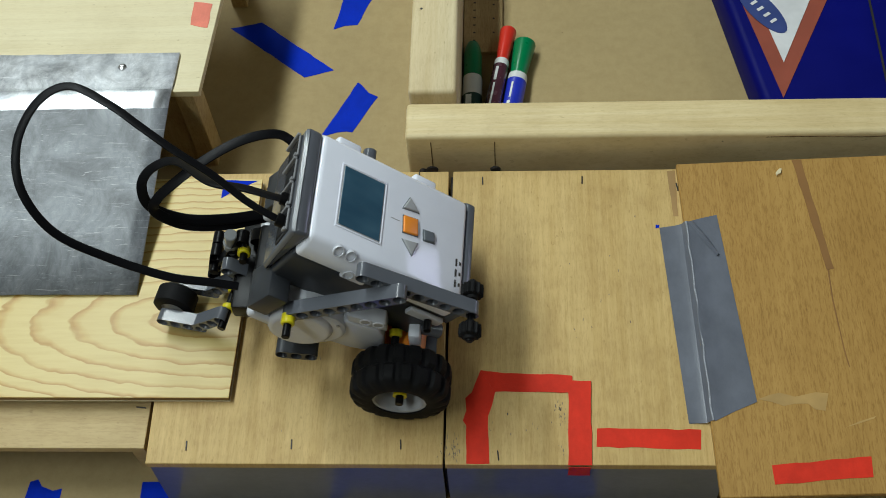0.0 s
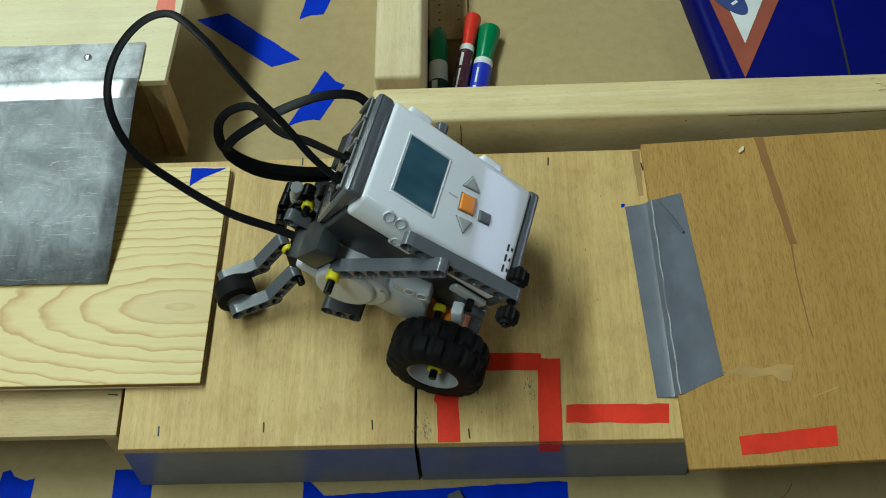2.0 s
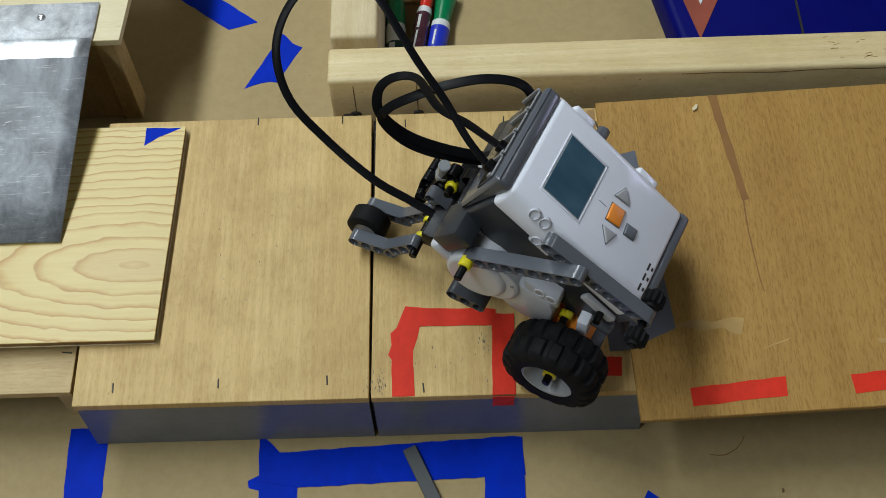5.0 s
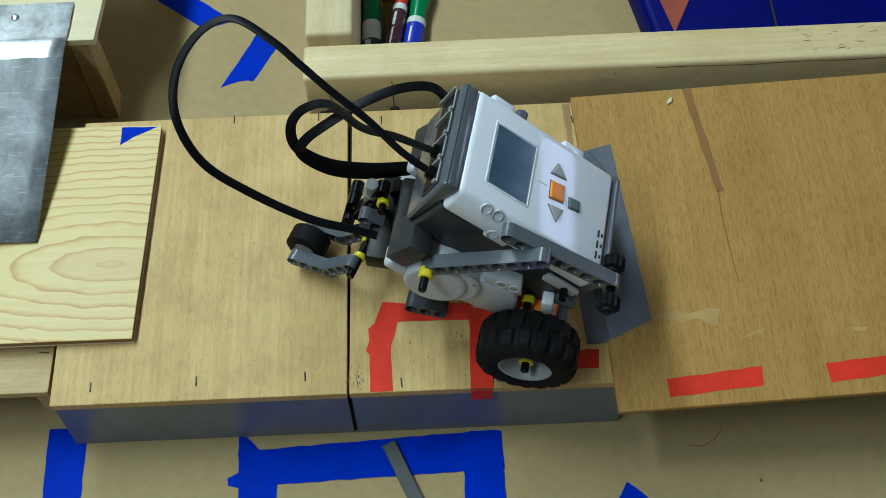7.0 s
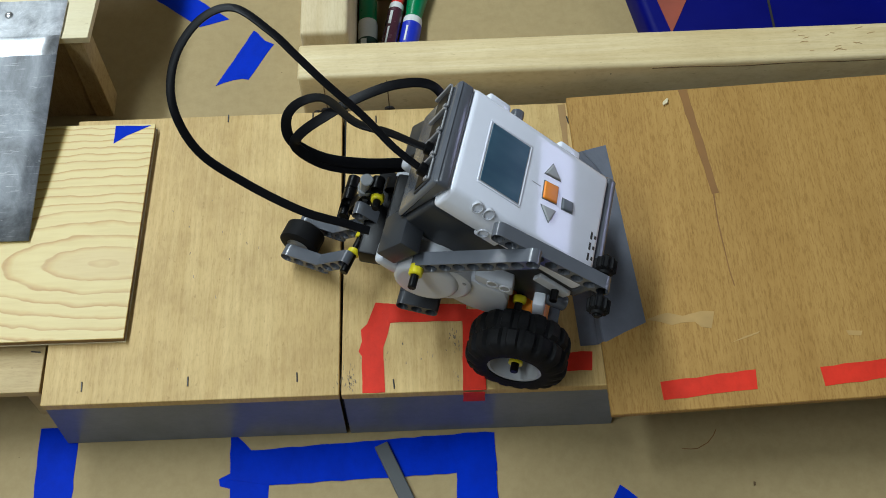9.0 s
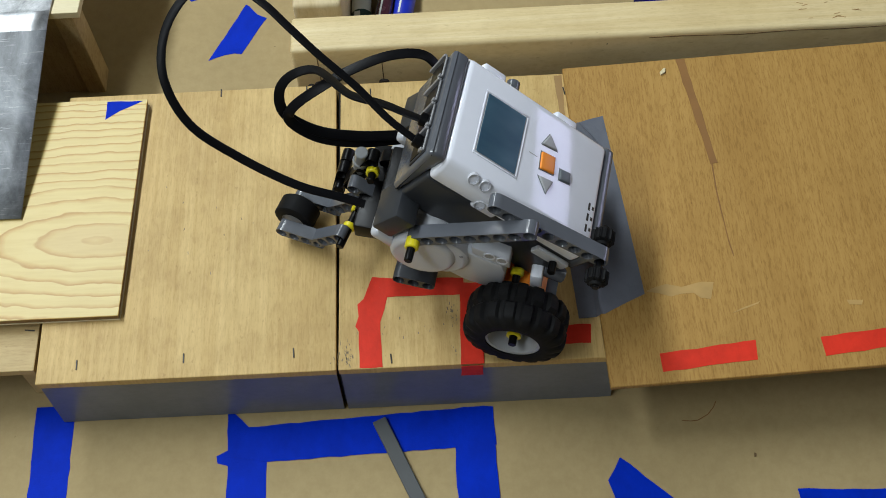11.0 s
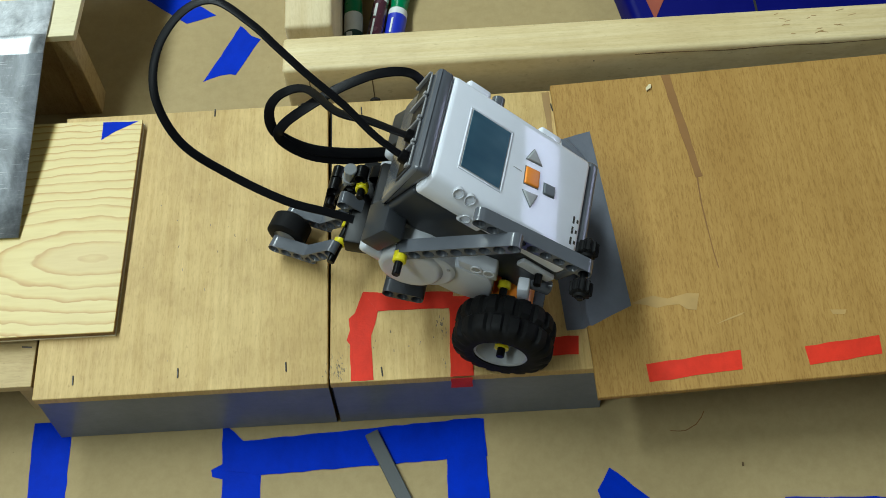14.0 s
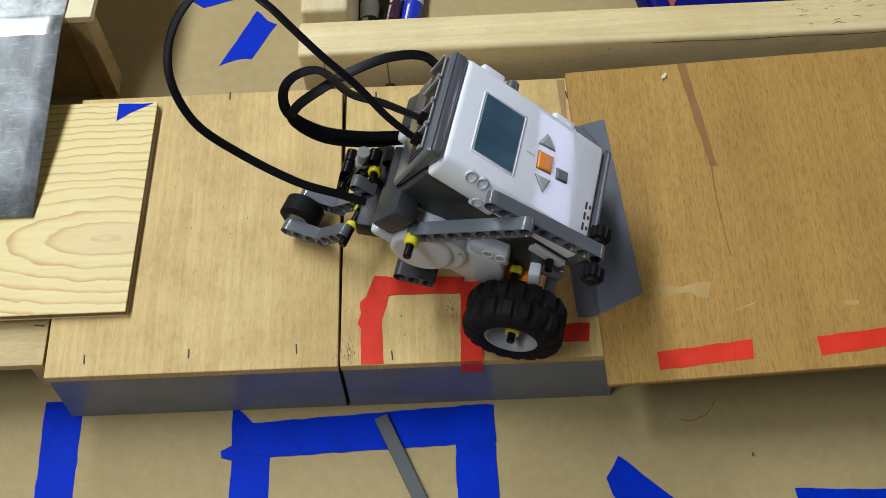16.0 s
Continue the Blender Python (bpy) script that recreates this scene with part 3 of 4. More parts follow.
tape([(0.0126, 0.0006), (0.0123, 0.0235), (0.0103, 0.0266), (0.0122, 0.0329), (0.0115, 0.0405), (0.0152, 0.0441), (0.0202, 0.0582), (0.0290, 0.0568), (0.0288, 0.0445), (0.0247, 0.0290), (0.0256, 0.0006)], flat(H), RED_TAPE, "red tape upright of a box mark on the plywood", 21)
tape([(0.0202, 0.0572), (0.0735, 0.0545), (0.0735, 0.0440), (0.0282, 0.0443)], flat(H + 0.0003), RED_TAPE, "red tape bar of a box mark on the plywood", 22)
tape([(0.0713, 0.0516), (0.0842, 0.0510), (0.0828, -0.0004), (0.0695, -0.0004)], flat(H + 0.0006), RED_TAPE, "red tape upright running to the box edge", 23)
tape([(0.0864, 0.0218), (0.1448, 0.0212), (0.1436, 0.0094), (0.0857, 0.0108)], flat(H), RED_TAPE, "red tape dash on the plywood", 24)
drop = tape([(0.0695, 0.0), (0.0822, 0.0), (0.0822, 0.0125), (0.0697, 0.0125)], flat(0), RED_TAPE, "red tape end folded down the box front", 25)
drop.matrix_world = pose(0, -0.0011, H - 0.0127, 90, 0, 0)
tape([(0.1801, -0.0021), (0.2332, 0.0018), (0.2325, -0.0100), (0.1806, -0.0131)], deck, RED_TAPE, "red tape dash on the ramp", 26)
tape([(0.2684, 0.0007), (0.3098, 0.0036), (0.3091, -0.0077), (0.2692, -0.0109)], deck, RED_TAPE, "red tape dash on the ramp", 27)
tape([(0.3450, 0.0045), (0.3900, 0.0080), (0.3895, -0.0030), (0.3455, -0.0065)], deck, RED_TAPE, "red tape dash on the ramp", 28)
dot = tagged(mesh_ob("blue_pen_dot", plane_sheet([(0.1284, 0.1552), (0.1304, 0.1556), (0.1309, 0.1577), (0.1285, 0.1579)], flat(H), 0.00015, 29, 0.0002), BLUE_TAPE), "small blue pen dot on the plywood", "mark")


def scuffs(cx, cy, w, h, count, seed, label):
    """A patch of short dark strokes rubbed into the plywood, as one mark."""
    rnd = random.Random(seed)
    bm = None
    for k in range(count):
        x, y = cx + rnd.gauss(0, w / 2.4), max(0.0012, cy + rnd.gauss(0, h / 2.4))
        wid, n, lean = rnd.uniform(0.0001, 0.0007), rnd.uniform(0.0005, 0.0024), rnd.uniform(-0.5, 0.3)
        stroke = plane_sheet([(x, y), (x + wid, y + wid * 0.4), (x + wid * 0.8 + n * lean, y + n), (x + n * lean, y + n * 0.9)], flat(H), 0.0001, seed + k, 0.0003)
        bm = join(bm, stroke)
    return tagged(mesh_ob("grey_smudge", bm, SCUFF), label, "mark", "scuff marks", "stuff")


scuffs(0.0052, 0.0060, 0.0080, 0.0055, 34, 200, "dark grey rubbed scuff at the box seam")
scuffs(0.0046, 0.0150, 0.0060, 0.0090, 16, 300, "faint grey scuff beside the box seam")
scuffs(0.0662, 0.0300, 0.0040, 0.0090, 22, 400, "grey rubbed scuff beside the red tape")
scuffs(0.0665, 0.0085, 0.0014, 0.0030, 5, 500, "pair of dark pen dots beside the red tape")
scuffs(0.0440, 0.0240, 0.0240, 0.0200, 9, 600, "scattered dark specks on the plywood")
scuffs(0.0980, 0.1050, 0.0420, 0.0800, 12, 700, "scattered dark nicks in the plywood veneer")
scuffs(-0.0600, 0.1000, 0.0700, 0.0900, 14, 800, "scattered dark nicks in the plywood veneer")

# blue painter's tape on the paper
BT = "blue painter's tape strip stuck on the kraft paper"
tape([(-0.1879, 0.0085), (-0.1650, 0.0085), (-0.1642, 0.0011), (-0.1625, -0.1000), (-0.1850, -0.1000)], flat(0), BLUE_TAPE, BT, 31)
tape([(-0.2581, 0.0083), (-0.2534, 0.0098), (-0.2504, 0.0055), (-0.2428, 0.0026), (-0.2374, 0.0041), (-0.2376, -0.0020), (-0.2386, -0.0250), (-0.2621, -0.0250)], flat(0), BLUE_TAPE, BT, 32)
tape([(-0.0715, 0.0000), (-0.0680, -0.0008), (-0.0585, -0.0105), (-0.0470, -0.0330), (-0.0468, -0.1100), (-0.0705, -0.1100), (-0.0700, -0.0340), (-0.0762, -0.0322), (-0.0770, -0.0278), (-0.0705, -0.0245)], flat(0), BLUE_TAPE, BT, 33)
tape([(-0.0715, -0.0280), (-0.0585, -0.0105), (0.0820, -0.0040), (0.0878, -0.0048), (0.0885, -0.0288), (-0.0470, -0.0328)], flat(0.0003), BLUE_TAPE, BT, 34)
tape([(0.0640, -0.0270), (0.0876, -0.0270), (0.0892, -0.1100), (0.0650, -0.1100)], flat(0.0006), BLUE_TAPE, BT, 35)
tape([(0.1598, -0.0400), (0.1868, -0.0648), (0.2200, -0.0960), (0.1900, -0.1150), (0.1544, -0.0637), (0.1515, -0.0535)], flat(0), BLUE_TAPE, BT, 36)
tape([(0.2592, -0.0637), (0.3600, -0.0690), (0.3600, -0.0900), (0.2620, -0.0880)], flat(0), BLUE_TAPE, BT, 37)
tape([(-0.1760, 0.3735), (-0.1523, 0.3790), (-0.0929, 0.3305), (-0.1145, 0.3240)], flat(0), BLUE_TAPE, BT, 38)
tape([(-0.0740, 0.3185), (-0.0715, 0.3165), (-0.0655, 0.3085), (-0.0583, 0.3046), (-0.0600, 0.3020), (-0.0755, 0.2725), (-0.0800, 0.2735), (-0.0870, 0.2725), (-0.0990, 0.2678)], flat(0), BLUE_TAPE, BT, 39)
tape([(-0.0890, 0.4080), (-0.0655, 0.4080), (-0.0778, 0.3748), (-0.0880, 0.3740), (-0.0961, 0.3706)], flat(0), BLUE_TAPE, BT, 40)
stick = tagged(mesh_ob("grey_strip", prism([(-0.0042, 0.0), (0.0042, 0.0), (0.0042, -0.075), (-0.0042, -0.075)], 0, 0.003, "z", 0.0006), GREY_STICK), "flat grey plastic strip lying across the blue tape", "strip")
stick.matrix_world = pose(0.0195, -0.0108, 0.0010, 0, 0, 24)


hair_line = [(0.1987, -0.0189), (0.2040, -0.0196), (0.2082, -0.0193), (0.2147, -0.0158), (0.2185, -0.0115), (0.2205, -0.0078)]
tagged(mesh_ob("hair", prism(hair_line + [(x + 0.0004, y - 0.0004) for x, y in reversed(hair_line)], 0.0001, 0.0004, "z"), BROWN_STRIP), "thin curved dark hair lying on the kraft paper", "hair")
crumb = tagged(mesh_ob("crumb", prism([(-0.0007, -0.0012), (0.0006, -0.0010), (0.0008, 0.0010), (-0.0004, 0.0014)], 0, 0.0008, "z", 0.0002), PENCIL), "tiny dark crumb on the kraft paper", "crumb")
crumb.matrix_world = pose(0.2384, -0.0425, 0.0)


# ---------------------------------------------------------------- lumber frame
def lumber(name, lo, hi, material, label):
    t = thing(name, label, "lumber", "lumber rails")
    part("rail", box(lo, hi, 0.003, seg=3), material, t)
    return t


rail = lumber("lumber_rail", (-0.0292, 0.2130, 0.0), (0.80, 0.2415, 0.0735), LUMBER, "knotty pine lumber rail with pencil lines and dark bolts")
for x in (-0.0128, 0.0284):
    part("pencil_line", box((x - 0.0003, 0.2128, 0.034), (x + 0.0003, 0.2132, 0.068)), PENCIL, rail, "thin pencil line", smooth=False)
bm = lathe([(0, 0.0), (0, 0.0042), (0.0012, 0.0038), (0.0022, 0.0)], 14, pose(-0.0135, 0.2132, 0.0375, 0, 0, 180))
part("bolt_head", join(bm, lathe([(0, 0.0), (0, 0.0028), (0.0018, 0.0022), (0.0022, 0.0)], 12, pose(-0.0195, 0.2132, 0.0365, 0, 0, 180))), INK, rail, "dark grimy bolt head")
part("bolt_head", lathe([(0, 0.0), (0, 0.0036), (0.0016, 0.0030), (0.0020, 0.0)], 14, pose(0.0285, 0.2132, 0.0375, 0, 0, 180)), INK, rail, "dark grimy bolt head")
part("nail_hole", lathe([(0, 0.0), (0, 0.0011), (0.0004, 0.0)], 10, pose(0.1735, 0.2132, 0.0655, 0, 0, 180)), INK, rail)
wane = [(0.20 + 0.02 * k, 0.0700 + 0.0006 * math.sin(1.7 * k) - 0.0004 * math.sin(0.6 * k)) for k in range(16)]
part("edge_crack", prism(wane + [(x, z - 0.0004 - 0.0002 * math.sin(2.3 * k)) for k, (x, z) in reversed(list(enumerate(wane)))], 0.2127, 0.2135, "y"), PENCIL, rail, "thin dark crack along the rail's edge", smooth=False)
rnd = random.Random(77)
for k in range(16):
    x, y = rnd.uniform(0.292, 0.342), rnd.uniform(0.2175, 0.2365)
    n, lean = rnd.uniform(0.002, 0.006), rnd.uniform(-0.0015, 0.0015)
    part("tool_mark", plane_sheet([(x, y), (x + n, y + lean), (x + n, y + lean + 0.0005), (x, y + 0.0005)], flat(0.0735), 0.00012, 900 + k, 0.0003), BROWN_BAND, rail, smooth=False)
cross = lumber("lumber_rail", (-0.0285, 0.2490, 0.0), (0.0034, 0.80, 0.0745), LUMBER_Y, "pine lumber rail butting against the long rail")
part("nail_hole", lathe([(0, 0.0), (0, 0.0010), (0.0004, 0.0)], 10, pose(-0.0220, 0.322, 0.0745, 90, 0, 0)), INK, cross)

# scale strip lying behind the rails
strip = thing("wooden_scale", "flat wooden scale with dotted marks lying behind the lumber", "ruler")
part("strip", box((0.0040, 0.343, 0.0), (0.0332, 0.78, 0.0035), 0.0004), BOX_SIDE, strip, smooth=False)
for k in range(14):
    part("dot", box((0.0110, 0.354 + 0.0075 * k, 0.0035), (0.0128, 0.3550 + 0.0075 * k, 0.0037)), INK, strip, smooth=False)
for k in range(4):
    part("dot", lathe([(0, 0.0), (0, 0.0009), (0.0002, 0.0)], 8, pose(0.0265, 0.362 + 0.0140 * k, 0.0035, 90, 0, 0)), INK, strip)


# ---------------------------------------------------------------- dry-erase markers
def marker(x, y, turn, cap, wrap, flare, label, bars, r=0.0072, lift=0.0, nose=0.0, sleeve=0.066):
    """Lies with its axis on local y, cap at the far end."""
    t = thing("marker_pen", label, "marker", "marker pens")
    t.matrix_world = pose(x, y, r + 0.0002 + lift, nose, 0, turn)
    part("barrel", lathe([(0, 0.0), (0, r * 0.8), (0.002, r), (0.070, r), (0.072, r * 0.96), (0.072, 0)], 28), MK_WHITE, t)
    part("wrap", lathe([(0.008, r + 0.0001), (0.008, r + 0.0002), (sleeve, r + 0.0002), (sleeve, r + 0.0001)], 28), wrap, t, "printed sleeve")
    if flare:
        prof = [(0.0725, 0), (0.0725, r * 0.82), (0.077, r * 0.86), (0.102, r * 1.16), (0.1035, r * 1.1), (0.1035, 0)]
    else:
        prof = [(0.0725, 0), (0.0725, r * 0.93), (0.092, r * 0.93), (0.100, r * 0.80), (0.1050, r * 0.55), (0.1060, 0)]
    part("cap", lathe(prof, 28), cap, t)
    for a, b, w in bars:
        m = Matrix.Rotation(radians(-12), 4, "Y")
        part("print_bar", box((-w, a, r + 0.0001), (w * 0.4, b, r + 0.0005), m=m), MK_WHITE, t, "pale printed bar", smooth=False)


marker(0.0112, 0.2425, 0, MK_GREEN, MK_DKGREEN, False, "white dry-erase marker with a green cap, lying on the paper", [(0.020, 0.052, 0.0030), (0.034, 0.046, 0.0016)], sleeve=0.054)
marker(0.0215, 0.2560, -9, MK_RED, MK_MAROON, True, "dark dry-erase marker with a flared red cap", [(0.026, 0.046, 0.0009), (0.049, 0.062, 0.0014)], 0.0054, 0.0105, -4)
marker(0.0318, 0.2450, -10, MK_GREEN, MK_BLUE, True, "blue-sleeved dry-erase marker with a green cap", [(0.020, 0.044, 0.0016), (0.047, 0.061, 0.0010)])

# blue printed board behind the long rail
board = thing("printed_board", "blue board with a red-edged white triangle, lying behind the lumber", "sign board")
BZ = 0.03
part("panel", prism([(0.2172, 0.2460), (0.62, 0.2440), (0.62, 0.62), (0.1490, 0.62)], 0.0, BZ, "z", 0.006, seg=3), POSTER_BLUE, board)
part("red_triangle", prism([(0.2261, 0.2751), (0.2062, 0.3654), (0.1800, 0.4700), (0.3150, 0.4700), (0.2681, 0.3643)], BZ, BZ + 0.0004, "z"), POSTER_RED, board, "brick-red triangular band", smooth=False)
part("white_triangle", prism([(0.2300, 0.3060), (0.2170, 0.3654), (0.1940, 0.4600), (0.3000, 0.4600), (0.2558, 0.3643)], BZ + 0.0005, BZ + 0.0008, "z"), POSTER_WHITE, board, "white triangle", smooth=False)
ov = [(0.2200 - 0.0140 * math.cos(a) + 0.0082 * math.sin(a), 0.3560 + 0.0230 * math.cos(a) + 0.0052 * math.sin(a)) for a in [k * math.pi / 14 for k in range(28)]]
part("oval", prism(ov, BZ + 0.0009, BZ + 0.0012, "z"), POSTER_OVAL, board, "navy oval emblem", smooth=False)
for k in range(5):
    part("print_bar", box((-0.0012, -0.0026, 0), (0.0012, 0.0026, 0.0003), m=pose(0.2272 - 0.0040 * k, 0.3440 + 0.0058 * k, BZ + 0.0013, 0, 0, 126)), POSTER_WHITE, board, smooth=False)
part("fold_line", box((0.297, 0.246, BZ), (0.2985, 0.60, BZ + 0.0006)), DARK_GAP, board, "dark fold", smooth=False)


# ---------------------------------------------------------------- wheeled robot
# x ahead, y to its left, z up from the ground under the driven axle
TILT = 39.5
SHIFT = 0.0027
FACE = pose(0.0012, 0.0, 0.1007, 0, TILT, 0)     # x along the face, z out of it; origin at the orange button
robot = thing("toy_robot", "wheeled toy robot with white controller and looping black cables", "robot")


def bar_mesh(n, thick=0.0078, bm=None, m=None):
    """A studless beam of n holes along x, holes through y, first hole at the origin."""
    bm2 = bmesh.new()
    seg, r, half = 16, 0.0027, 0.0037
    for h in range(n):
        cx = 0.008 * h
        ring = {}
        for side, y in ((0, -thick / 2), (1, thick / 2)):
            inner, outer, mid = [], [], []
            for k in range(seg):
                a = 2 * math.pi * k / seg
                c, s = math.cos(a), math.sin(a)
                inner.append(bm2.verts.new((cx + r * c, y + (0.0009 if side == 0 else -0.0009), r * s)))
                mid.append(bm2.verts.new((cx + 0.0033 * c, y, 0.0033 * s)))
                if (h == 0 and c < 1e-6) or (h == n - 1 and c > -1e-6):
                    p = (half * c, half * s)
                elif abs(abs(c) - abs(s)) < 1e-6:
                    p = (math.copysign(0.004, c), math.copysign(half, s))
                else:
                    f = min(0.004 / max(1e-9, abs(c)), half / max(1e-9, abs(s)))
                    p = (f * c, f * s)
                outer.append(bm2.verts.new((cx + p[0], y, p[1])))
            ring[side] = (inner, mid, outer)
            for k in range(seg):
                n2 = (k + 1) % seg
                bm2.faces.new((inner[k], inner[n2], mid[n2], mid[k]))
                bm2.faces.new((mid[k], mid[n2], outer[n2], outer[k]))
        for k in range(seg):
            n2 = (k + 1) % seg
            bm2.faces.new((ring[0][0][k], ring[0][0][n2], ring[1][0][n2], ring[1][0][k]))
            a, b = ring[0][2][k].co, ring[0][2][n2].co
            between = (abs(a.x - cx - 0.004) < 1e-6 and abs(b.x - cx - 0.004) < 1e-6 and h < n - 1) or (abs(a.x - cx + 0.004) < 1e-6 and abs(b.x - cx + 0.004) < 1e-6 and h > 0)
            if not between:
                bm2.faces.new((ring[0][2][k], ring[0][2][n2], ring[1][2][n2], ring[1][2][k]))
    bmesh.ops.remove_doubles(bm2, verts=bm2.verts, dist=1e-6)
    return join(bm, bm2, m)


def along(a, b):
    """A pose at a whose x axis runs towards b, keeping y sideways."""
    a, b = Vector(a), Vector(b)
    x = (b - a).normalized()
    z = x.cross(Vector((0, 1, 0))).normalized()
    y = z.cross(x)
    m = Matrix((x, y, z)).transposed().to_4x4()
    m.translation = a
    return m


def rod(a, b, r, seg=14, bm=None):
    a, b = Vector(a), Vector(b)
    q = Vector((0, 1, 0)).rotation_difference(b - a).to_matrix().to_4x4()
    n = (b - a).length
    return lathe([(0, 0), (0, r * 0.85), (r * 0.15, r), (n - r * 0.15, r), (n, r * 0.85), (n, 0)], seg, Matrix.Translation(a) @ q, bm)


# controller: dark lower shell, white cover
def shell(x0, x1, z0, z1, w_low, w_top, bevel, seg=4, lip=0.0):
    """A block along the face whose section narrows from w_low to w_top."""
    pts = [(-w_low, z0), (w_low, z0), (w_low, z1 - lip), (w_top, z1), (-w_top, z1), (-w_low, z1 - lip)]
    return prism(pts, x0, x1, "x", bevel, FACE, seg=seg)


lower = part("controller_base", prism([(-0.0583, -0.0150), (-0.0560, -0.0450), (0.0420, -0.0450), (0.0420, -0.0150)], -0.0352, 0.0352, "y", 0.0022, FACE, seg=3), DARK_ABS, robot, "dark grey lower shell of the controller")
part("end_cap", prism([(-0.0584, -0.0006), (-0.0664, -0.0006), (-0.0682, -0.0024), (-0.0598, -0.0445), (-0.0560, -0.0445)], -0.0322, 0.0318, "y", 0.0024, FACE, seg=3), BEAM_ABS, robot, "grey rear frame round the sockets")
part("end_cap", shell(0.0382, 0.0442, -0.0210, -0.0010, 0.0350, 0.0325, 0.0016, lip=0.004), BEAM_ABS, robot, "dark grey front strip")
cover = part("controller_cover", shell(-0.0584, 0.0380, -0.0149, 0.0, 0.0360, 0.0305, 0.0028, lip=0.0075), WHITE_ABS, robot, "glossy white controller cover")
part("cover_groove", box((-0.0125, -0.0002, -0.0002), (-0.0068, 0.0002, 0.0002), m=FACE), GREY_BUTTON, cover, smooth=False)
for x in (-0.0400, 0.0105):
    bm = box((x - 0.0075, 0.0345 - 0.0050, -0.0125), (x + 0.0075, 0.0345 + 0.0035, -0.0036), 0.0018, FACE, seg=3)
    part("side_lug", bm, WHITE_ABS, cover, "white rounded lug")


def pin_tube(x, y, z, lean, r=0.0030):
    """A short open tube moulded into the cover's side, its mouth to the robot's right."""
    tube = part("pin_tube", lathe([(0, r), (0.0004, r + 0.0002), (0.0060, r + 0.0002), (0.0060, 0.0), (0.0052, 0.0), (0.0052, 0.0024), (0.0006, 0.0024), (0, 0.0026), (0, r)], 24, FACE @ pose(x, y, z, lean)), LIGHT_ABS, cover, "pale open pin tube")
    part("tube_floor", lathe([(0.0036, 0.0), (0.0036, 0.0025), (0.0044, 0.0025), (0.0044, 0.0)], 18, FACE @ pose(x, y, z, lean)), PORT, tube)


pin_tube(-0.0403, -0.0326, -0.0010, -36)
pin_tube(-0.0330, -0.0326, -0.0010, -36)
pin_tube(-0.0272, -0.0370, -0.0112, -10)
part("side_lug", box((-0.0300, -0.0364, -0.0170), (-0.0150, -0.0330, -0.0080), 0.0016, FACE, seg=3), WHITE_ABS, cover, "white rounded lug")

# display and keys
part("display_frame", box((-0.0442, -0.0182, -0.0004), (-0.0180, 0.0182, 0.0003), 0.0003, FACE, seg=1), GREY_BUTTON, robot, smooth=False)
for lo, hi in (((-0.0454, -0.0194, -0.0004), (-0.0168, -0.0184, 0.0004)), ((-0.0454, 0.0184, -0.0004), (-0.0168, 0.0194, 0.0004)), ((-0.0454, -0.0182, -0.0004), (-0.0444, 0.0182, 0.0004)), ((-0.0178, -0.0182, -0.0004), (-0.0168, 0.0182, 0.0004))):
    part("display_rim", box(lo, hi, 0.0003, FACE, seg=2), WHITE_ABS, robot, "raised white rim of the display")
part("display", box((-0.0437, -0.0177, -0.0002), (-0.0185, 0.0177, 0.0005), 0.0002, FACE, seg=1), LCD, robot, "dark teal display window", smooth=False)


def key(name, points, material, rise, label, size=0.9):
    """A cushioned key with a thin dark gap round it."""
    cx, cy = sum(p[0] for p in points) / len(points), sum(p[1] for p in points) / len(points)
    points = [(cx + (x - cx) * size, cy + (y - cy) * size) for x, y in points]
    k_ob = part(name, prism(points, -0.0004, rise, "z", 0.0008, FACE, seg=3), material, robot, label)
    grown = [(cx + (x - cx) * 1.09, cy + (y - cy) * 1.09) for x, y in points]
    part("key_gap", prism(grown, -0.0004, 0.0002, "z", 0, FACE), SLATE_BUTTON, k_ob, smooth=False)


key("orange_key", [(-0.0054, 0.0050), (0.0048, 0.0062), (0.0058, -0.0050), (-0.0046, -0.0064)], ORANGE_ABS, 0.0013, "orange square key")
key("arrow_key", [(-0.0066, 0.0082), (0.0062, 0.0096), (-0.0018, 0.0180)], GREY_BUTTON, 0.0012, "grey triangular key", 0.84)
key("arrow_key", [(-0.0052, -0.0096), (0.0066, -0.0080), (0.0028, -0.0184)], GREY_BUTTON, 0.0012, "grey triangular key", 0.84)
key("slate_key", [(0.0082, 0.0016), (0.0162, 0.0026), (0.0170, -0.0046), (0.0090, -0.0056)], SLATE_BUTTON, 0.0012, "slate grey key")
for y in (-0.0245, -0.0180, -0.0115):
    part("print_bar", box((0.0316, y, 0.0), (0.0328, y + 0.0044, 0.00022), m=FACE), INK, robot, "dark printed stroke", smooth=False)
    part("print_bar", box((0.0342, y + 0.0012, 0.0), (0.0354, y + 0.0032, 0.00022), m=FACE), INK, robot, "dark printed stroke", smooth=False)

